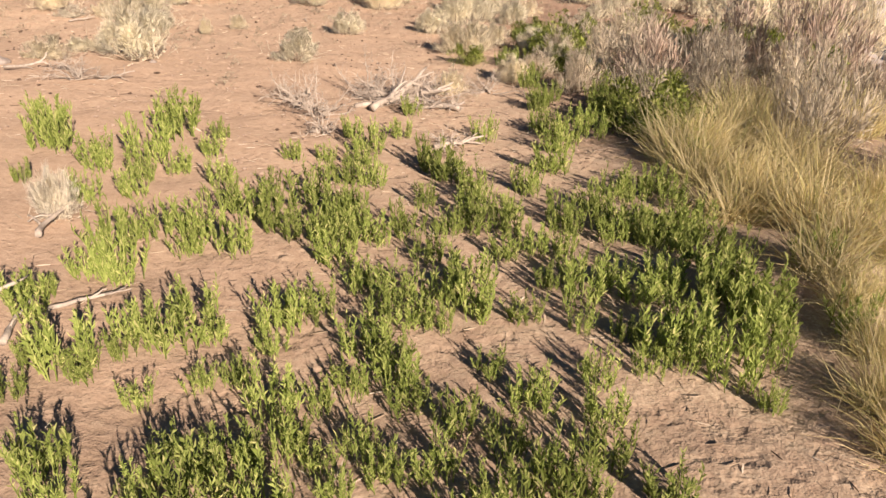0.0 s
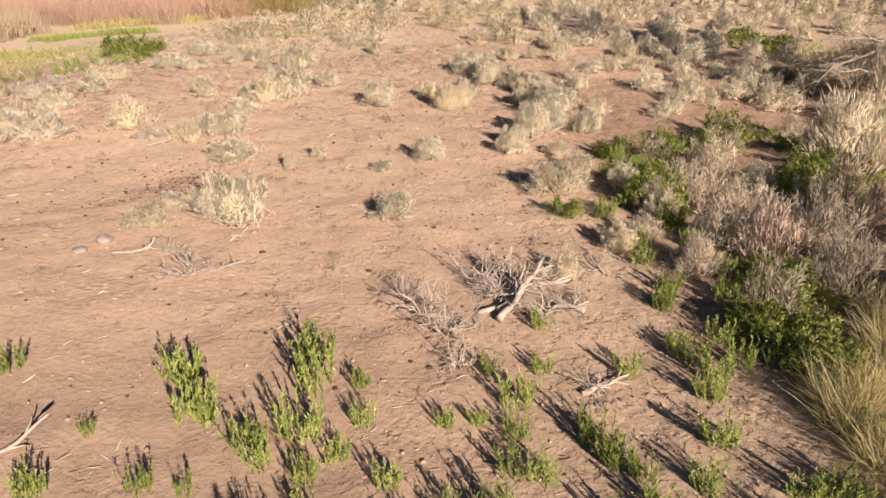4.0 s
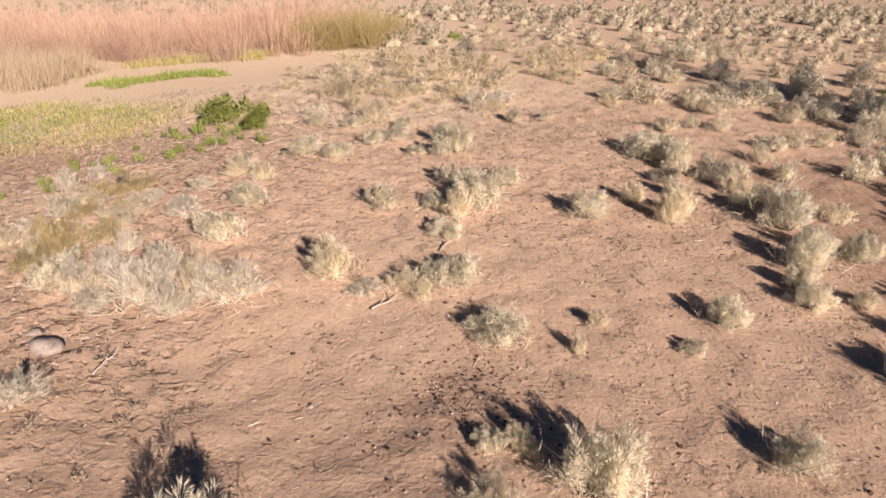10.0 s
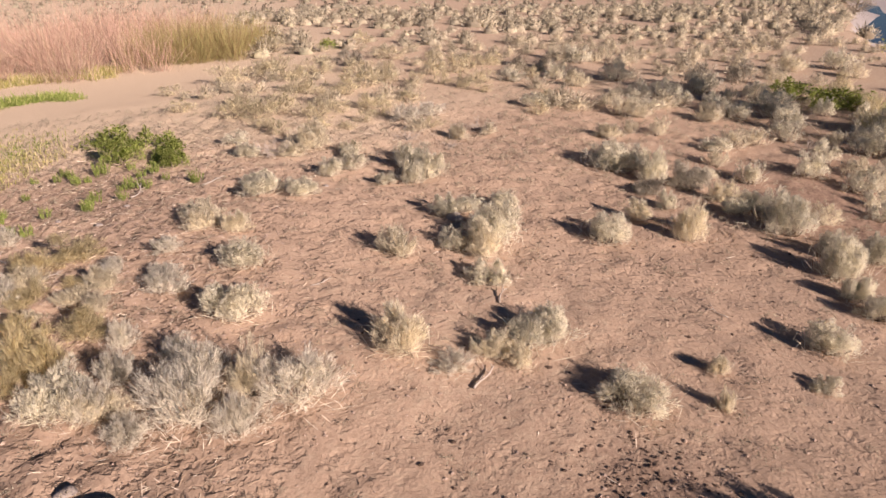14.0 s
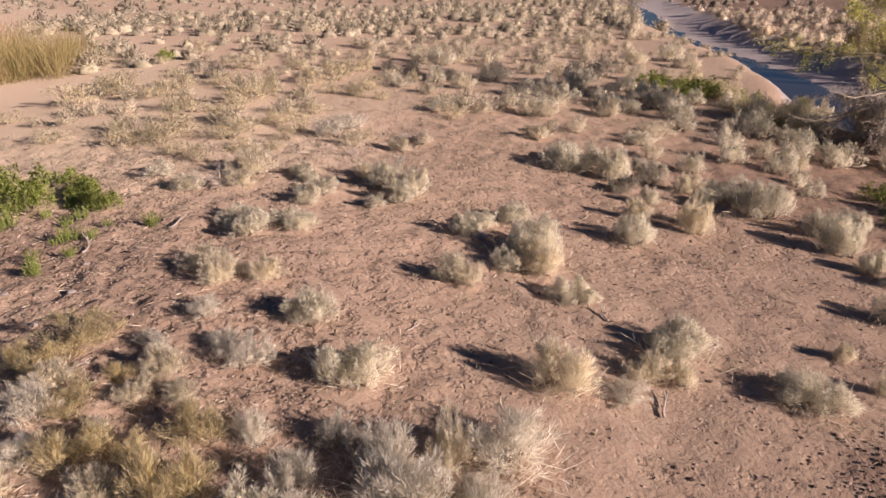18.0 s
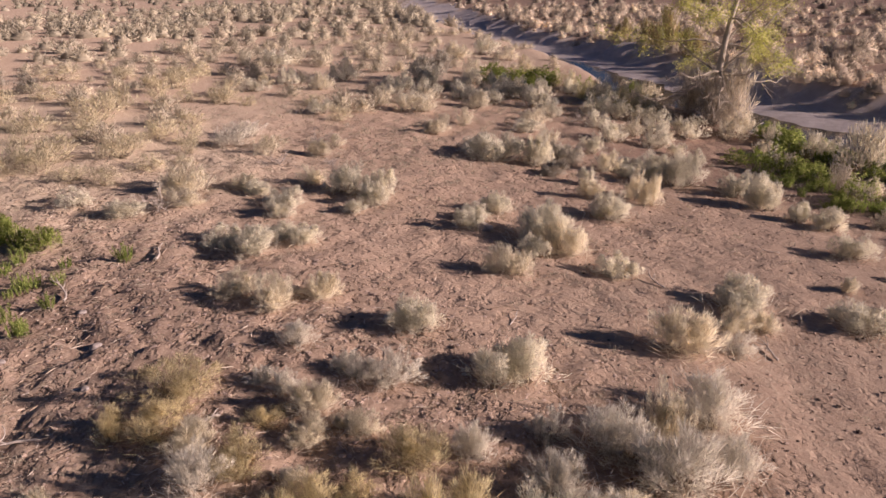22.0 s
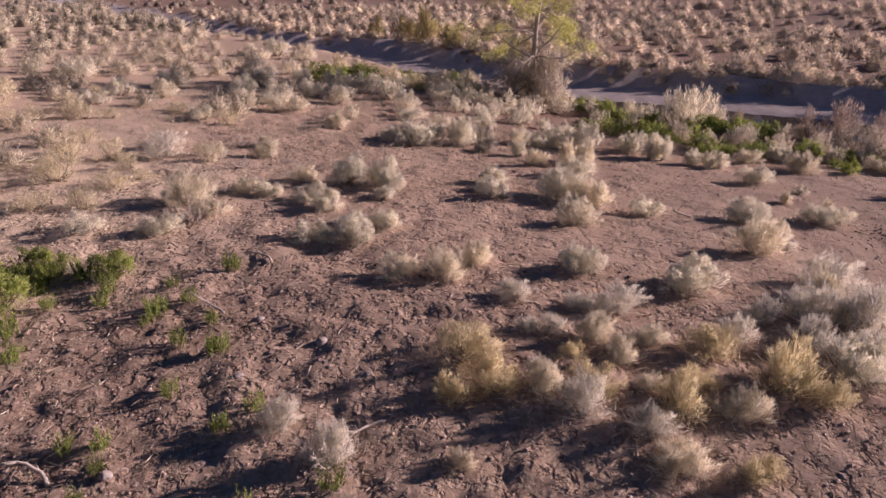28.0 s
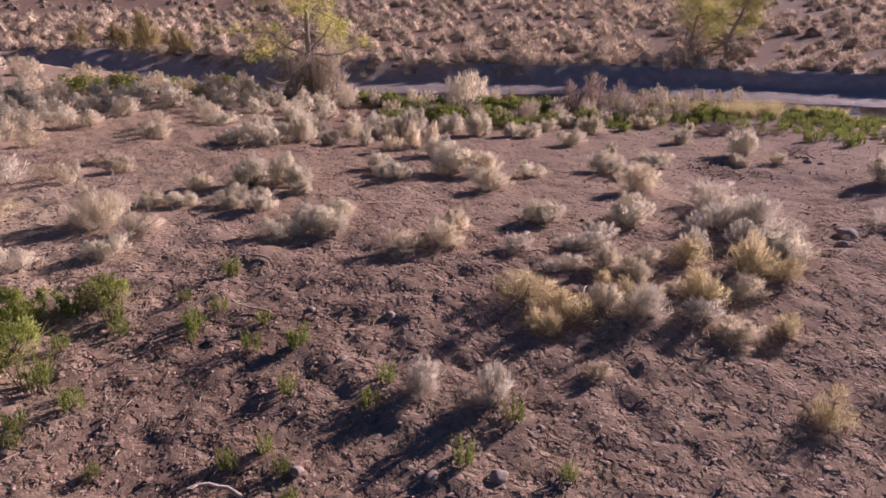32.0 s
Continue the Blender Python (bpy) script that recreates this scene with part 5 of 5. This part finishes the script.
def clearing_tufts(x, y, rng):
    d, side = creek_at(x, y)
    thick = 0.12 + 0.5 * step(0.0, 0.5, vnoise(x / 3, y / 3, 37)) + 0.3 * step(-10, -15, x) + 0.4 * step(24, 34, y) + 0.25 * step(0, 4, x)
    return (side < 0) & (d > 6.5) & (rng.uniform(size=len(x)) < thick * step(11, 15, y)) & clear_of_shrubs(x, y, 0.55)


scrub_field("dry_tufts", 6500, (-22, 14), (11, 46), clearing_tufts, M_FARSCRUB, "small dry plant tufts dotted between the shrubs", 47, (0.16, 0.55), 54, 1.1)


def thicket(name, n, xy, height, mat, label, category, seed, spread, width, tilt):
    rng = np.random.default_rng(seed)
    x, y = xy(rng, n)
    b = np.stack([x, y, ground_height(x, y, False)], -1)
    return stuff(name, blades(rng, b, dome_ways(rng, n, tilt, 89), rng.uniform(*height, n) * (1 + 0.25 * vnoise(x / 2.5, y / 2.5, seed)), rng.uniform(*width, n), spread), mat, label, category)


def band(x0, y0, x1, y1, w):
    """Points in clumps along a band from one end to the other."""
    def f(rng, n):
        u, v = rng.uniform(0, 1, n), rng.normal(size=n) * w / 2
        k = rng.integers(0, 46, n)
        cu, cv = rng.uniform(0, 1, 46)[k], (rng.normal(size=46) * w / 2)[k]
        u, v = 0.16 * u + 0.84 * cu, 0.3 * v + 0.7 * cv
        dx, dy = x1 - x0, y1 - y0
        ln = math.hypot(dx, dy)
        return x0 + u * dx - v * dy / ln, y0 + u * dy + v * dx / ln
    return f


def willows(name, x0, y0, x1, y1, w, clumps, per, height, mat, label, seed):
    """Bare willow clumps that fan out from their feet and end in fine twigs."""
    rng = np.random.default_rng(seed)
    u, v = rng.uniform(0, 1, clumps), rng.uniform(-1, 1, clumps) * w / 2
    dx, dy = (x1 - x0), (y1 - y0)
    ln = math.hypot(dx, dy)
    cx, cy = x0 + u * dx - v * dy / ln, y0 + u * dy + v * dx / ln
    k = np.repeat(np.arange(clumps), per)
    n = len(k)
    b = np.stack([cx[k] + rng.normal(size=n) * 0.45, cy[k] + rng.normal(size=n) * 0.45, np.zeros(n)], -1)
    b[:, 2] = ground_height(b[:, 0], b[:, 1], False)
    out = np.stack([b[:, 0] - cx[k], b[:, 1] - cy[k], np.zeros(n)], -1)
    way = unit(out * 0.5 + [0, 0, 1.0] + rng.normal(size=(n, 3)) * 0.28)
    way[:, 2] = np.abs(way[:, 2])
    hgt = rng.uniform(*height, clumps)[k] * rng.uniform(0.5, 1.0, n)
    wand = blades(rng, b, way, hgt, rng.uniform(0.014, 0.03, n), 0.16)
    f = 3
    s = np.repeat(np.arange(n), f)
    tb = b[s] + way[s] * (hgt[s] * rng.uniform(0.25, 0.95, n * f))[:, None] + rng.normal(size=(n * f, 3)) * 0.12
    tw = needles(rng, tb, unit(way[s] + rng.normal(size=(n * f, 3)) * 0.45), rng.uniform(0.25, 0.6, n * f), rng.uniform(0.015, 0.03, n * f))
    return stuff(name, merged([wand, tw]), mat, label, "thicket")


willows("willow_thicket", -62, 76, -15, 69, 17, 250, 76, (2.0, 5.0), M_WILLOW, "leafless reddish willow thicket", 51)
willows("willow_front", -47, 65.5, -21.5, 63.0, 8, 95, 76, (1.6, 3.8), M_WILLOW, "leafless reddish willows at the edge of the marsh", 59)
willows("budding_willow", -19, 67, -11.5, 65, 7, 60, 90, (1.4, 3.2), M_WILLOWGREEN, "olive budding willow at the end of the thicket", 52)
thicket("tan_reeds", 11000, band(-44, 58, -29.5, 52.5, 5), (0.8, 2.0), M_REED, "pale tan dry reeds", "reeds", 53, 0.2, (0.02, 0.035), 60)
thicket("marsh_grass", 9000, band(-33, 44, -19, 36.5, 8), (0.06, 0.22), M_MARSH, "yellow green marsh grass", "grass", 54, 0.3, (0.02, 0.04), 40)
thicket("green_marsh_tufts", 5500, band(-33, 44.5, -20.5, 37, 7), (0.06, 0.22), M_FORB, "fresh green marsh grass tufts", "grass", 57, 0.3, (0.02, 0.04), 40)
thicket("willow_foot_grass", 5200, band(-30, 58.5, -19, 62, 2.2), (0.2, 0.55), M_MARSH, "olive green grass at the foot of the willows", "grass", 58, 0.3, (0.03, 0.05), 40)
thicket("marsh_grass_strip", 5000, band(-28, 50, -21.5, 54.5, 2.0), (0.15, 0.45), M_FORB, "bright green grass strip beside the willows", "grass", 55, 0.3, (0.02, 0.04), 40)


def cottonwood(seed, x, y, height, spread, clear, label, leafing=1.0):
    """Pale trunk that forks, wide open crown in young leaf, bare twigs low down."""
    rng = np.random.default_rng(seed)
    root = thing("cottonwood", label, "tree", "cottonwood trees")
    root.location = (x, y, at_ground(x, y))
    p = crooked(rng, (0, 0, -0.2), (0.06, -0.03, 1), height * 0.9, 10, 0.12)
    part("trunk", tube(p, np.linspace(0.19, 0.04, 10), 9), M_BARK, root, "pale grey trunk", True)
    leaves, twigs = [], []
    for k in range(1, 10):
        for _ in range(4 if k > 2 else 9):
            a = rng.uniform(0, 6.28)
            reach = spread * rng.uniform(0.45, 1.05) * (1.2 - 0.085 * k) * (0.75 if k == 1 else 1)
            q = crooked(rng, p[k], (math.cos(a), math.sin(a), rng.uniform(-0.15, 0.6)), reach, 8, 0.24)
            part("limb", tube(q, np.linspace(0.075 - 0.006 * k, 0.012, 8), 6), M_BARK, root, "", True)
            bare = k < 3 or (k == 3 and rng.uniform() < 0.4)
            for j in range(2, 8):
                for _ in range(3):
                    s = crooked(rng, q[j], unit(q[j] - q[j - 1]) + rng.normal(size=3) * 0.8 - [0, 0, 0.15], rng.uniform(0.4, 1.2), 4, 0.3)
                    twigs.append(tube(s, [0.012, 0.009, 0.006, 0.003], 3))
                    if bare:
                        m = int(20 * leafing)
                        tb = s[rng.integers(0, 4, m)] + rng.normal(size=(m, 3)) * 0.05
                        twigs.append(needles(rng, tb, unit(rng.normal(size=(m, 3)) + [0, 0, 0.2]), rng.uniform(0.2, 0.5, m), rng.uniform(0.012, 0.02, m)))
                    elif rng.uniform() < 0.8:
                        m = int(rng.uniform(60, 140) * (1.0 if k < 7 else 0.7) * leafing)
                        tb = s[rng.integers(1, 4, m)] + rng.normal(size=(m, 3)) * 0.16
                        leaves.append(needles(rng, tb, unit(rng.normal(size=(m, 3)) + [0, 0, -0.2]), rng.uniform(0.07, 0.13, m), rng.uniform(0.05, 0.09, m)))
    part("twig_spray", merged(twigs), M_BARK, root, "bare grey twigs")
    part("crown", merged(leaves), M_COTTON, root, "sparse young yellow green leaves")


cottonwood(901, 14.9, 29.1, 12.5, 5.0, 2.2, "pale trunked cottonwood in young leaf on the creek bank")
cottonwood(902, 19.6, -0.6, 6.6, 2.8, 1.5, "cottonwood with yellow green young leaves beyond the creek", 0.36)
cottonwood(904, 22.6, 0.6, 7.0, 2.8, 1.5, "slender cottonwood coming into leaf beyond the creek", 0.36)
cottonwood(903, 66.0, 94.0, 9.0, 3.4, 1.5, "distant cottonwood coming into leaf by the creek")


# ---- stones, dead wood, dung and litter ----
def stone(x, y, size, seed, label):
    """A weathered stone, bedded a little in the soil."""
    rng = np.random.default_rng(seed)
    bm = bmesh.new()
    bmesh.ops.create_icosphere(bm, subdivisions=3, radius=0.5)
    sc = rng.uniform(0.75, 1.2, 3)
    for v in bm.verts:
        n = noise.noise(v.co * 2.3 + Vector((seed, 0, 0))) * 0.28 + noise.noise(v.co * 6 + Vector((0, seed, 0))) * 0.07
        v.co = Vector((v.co.x * sc[0], v.co.y * sc[1], v.co.z * 0.6 * sc[2])) * (1 + n) * size
    me = bpy.data.meshes.new("stone")
    bm.to_mesh(me)
    bm.free()
    me.materials.append(M_STONE)
    me.polygons.foreach_set("use_smooth", np.ones(len(me.polygons), bool))
    ob = tagged(new("stone", me), label, "stone", "loose stones")
    ob.matrix_basis = Matrix.Translation((x, y, at_ground(x, y) + size * 0.04)) @ Matrix.Rotation(rng.uniform(0, 6.28), 4, "Z")


STONES = [(-6.9, 27.3, 0.5), (-14.1, 18.0, 0.55), (-14.6, 18.55, 0.3), (-20.15, 28.6, 0.26), (-19.95, 29.5, 0.24), (-19.4, 31.3, 0.2), (-7.0, 13.5, 0.3), (-7.25, 13.1, 0.24), (-9.35, 16.75, 0.13), (-9.9, 30.6, 0.16), (-15.9, 29.4, 0.2), (-15.4, 30.8, 0.15), (-4.6, 14.2, 0.12), (-17.1, 30.4, 0.18), (-16.7, 28.3, 0.17)]
for _n, (_x, _y, _s) in enumerate(STONES):
    stone(_x, _y, _s, 30 + _n, "large pale grey stone half bedded in the soil" if _s > 0.4 else "small grey stone lying on the soil")


def stick(x, y, length, turn, thick, seed, label):
    """A fallen, weathered branch with side shoots, lying on the soil."""
    rng = np.random.default_rng(seed)
    root = thing("fallen_branch", label, "branch", "fallen branches")
    root.matrix_basis = Matrix.Translation((x, y, at_ground(x, y))) @ Matrix.Rotation(turn, 4, "Z")
    p = crooked(rng, (-length / 2, 0, 0), (1, 0, 0.08), length, 8, 0.22)
    p[:, 2] = np.abs(p[:, 2]) * 0.6 + thick
    part("limb", tube(p, np.linspace(thick, thick * 0.4, 8), 7), M_DRIFT, root, "", True)
    for k in (2, 4, 5):
        q = crooked(rng, p[k], unit(p[k] - p[k - 1]) + rng.normal(size=3) * [0.3, 0.9, 0.4], length * rng.uniform(0.2, 0.4), 5, 0.25)
        q[:, 2] = np.maximum(q[:, 2], thick * 0.5)
        part("twig", tube(q, np.linspace(thick * 0.5, thick * 0.2, 5), 5), M_DRIFT, root, "", True)


STICKS = [(-3.3, 5.5, 0.8, 1.1, 0.035), (-2.7, 4.9, 0.9, 0.6, 0.034), (-3.0, 6.2, 0.7, 2.4, 0.03), (-2.1, 4.6, 0.6, 1.3, 0.025), (0.12, 12.1, 1.25, 0.75, 0.075), (-0.1, 11.75, 0.9, 1.0, 0.06), (0.45, 12.75, 1.0, 0.1, 0.06), (0.75, 11.95, 0.8, -0.1, 0.04), (0.95, 9.75, 0.75, 0.25, 0.045), (0.15, 12.6, 1.3, 1.0, 0.055), (-0.15, 11.9, 1.1, 0.5, 0.045), (0.6, 12.3, 1.2, 2.3, 0.04), (-1.95, 4.95, 0.6, 0.9, 0.02), (0.85, 8.55, 0.5, 1.7, 0.035), (1.0, 9.9, 0.7, 0.4, 0.03), (-4.65, 12.55, 0.7, 0.1, 0.02), (-5.35, 7.85, 0.8, 0.3, 0.03), (-19.4, 32.45, 1.0, 1.0, 0.035), (-15.05, 31.85, 0.9, 0.75, 0.025), (-13.0, 31.75, 0.9, 0.6, 0.03), (-16.2, 25.8, 0.5, 0.2, 0.03), (-17.85, 28.1, 0.9, 2.0, 0.03), (-7.2, 22.7, 0.6, 1.2, 0.02), (-8.45, 20.1, 0.7, 1.0, 0.025), (-12.9, 17.5, 0.6, 1.4, 0.02), (-6.2, 13.0, 0.9, 0.2, 0.03), (-5.6, 12.8, 0.8, 2.6, 0.025), (-10.7, 24.0, 0.5, 0.3, 0.015), (-3.0, 21.5, 0.6, 2.2, 0.015)]
for _n, (_x, _y, _l, _a, _t) in enumerate(STICKS):
    stick(_x, _y, _l, _a, _t, 60 + _n, "pale driftwood limb in a heap of dead wood" if _t > 0.035 else "thin weathered grey stick on bare soil")


def strewn(name, xy, size, mat, label, category, seed, sink=0.2, flat=1.0):
    """Small lumps lying about: one mesh of kind stuff."""
    rng = np.random.default_rng(seed)
    x, y = xy(rng)
    d, side = creek_at(x, y)
    x, y = x[d > 6], y[d > 6]
    v, f = lumps(rng, len(x), rng.uniform(*size, len(x)) * rng.uniform(0.5, 1.0, len(x)))
    v = v * [1, 1, flat]
    v = v + np.stack([x, y, ground_height(x, y)], -1)[:, None]
    v[..., 2] += (0.5 - sink) * size[0]
    t = (f[None] + (np.arange(len(x)) * 10)[:, None, None]).reshape(-1, 3)
    stuff(name, (v.reshape(-1, 3), np.zeros((0, 4), int), t), mat, label, category)


def box(n, x0, x1, y0, y1):
    return lambda rng: (rng.uniform(x0, x1, n), rng.uniform(y0, y1, n))


def pile(n, x, y, r):
    return lambda rng: (x + rng.normal(size=n) * r, y + rng.normal(size=n) * r)


strewn("dung_pile", pile(300, -6.8, 17.0, 0.8), (0.015, 0.045), M_DUNG, "dark dry horse dung trodden into the soil", "dung", 71)
strewn("scattered_dung", box(800, -15, 3, 9, 38), (0.018, 0.055), M_DUNG, "scattered dark dung lumps", "dung", 72)
strewn("soil_clods", box(2200, -22, -13.2, 17, 37), (0.014, 0.05), M_CLOD, "broken clods of brown soil on the slope", "soil", 73, 0.7)
strewn("turned_soil", box(5200, -22.5, -11.0, 20, 38), (0.02, 0.066), M_CLOD, "churned lumps of trodden brown soil", "soil", 75, 0.75, 0.42)
strewn("loose_clods", box(5500, -14.5, 4, 8, 42), (0.012, 0.042), M_CLOD, "small loose clods and pebbles", "soil", 74)


def litter(name, n, x0, x1, y0, y1, length, width, label, seed):
    rng = np.random.default_rng(seed)
    x, y = rng.uniform(x0, x1, n), rng.uniform(y0, y1, n)
    ok = vnoise(x / 1.3, y / 1.3, seed) + rng.uniform(-0.8, 0.8, n) > -0.1
    x, y = x[ok], y[ok]
    n = len(x)
    a = rng.uniform(0, 6.28, n)
    way = unit(np.stack([np.cos(a), np.sin(a), rng.normal(size=n) * 0.12], -1))
    b = np.stack([x, y, ground_height(x, y) + 0.012], -1)
    stuff(name, blades(rng, b, way, rng.uniform(*length, n), rng.uniform(*width, n), 0.12), M_LITTER, label, "litter")


litter("slope_litter", 10500, -22, -12, 18, 39, (0.06, 0.28), (0.006, 0.016), "dry twigs and straw strewn over the slope", 81)
litter("clearing_litter", 3800, -14, 4, 9, 42, (0.06, 0.3), (0.005, 0.014), "scattered straw and small twigs", 82)
litter("weed_litter", 4200, -7, 4.5, 2.2, 12.5, (0.04, 0.2), (0.004, 0.01), "dry stalks lying between the weeds", 83)
litter("herd_litter", 1400, -14, 3, 24, 40, (0.12, 0.5), (0.010, 0.022), "broken pale sticks and stalks on trodden soil", 84)
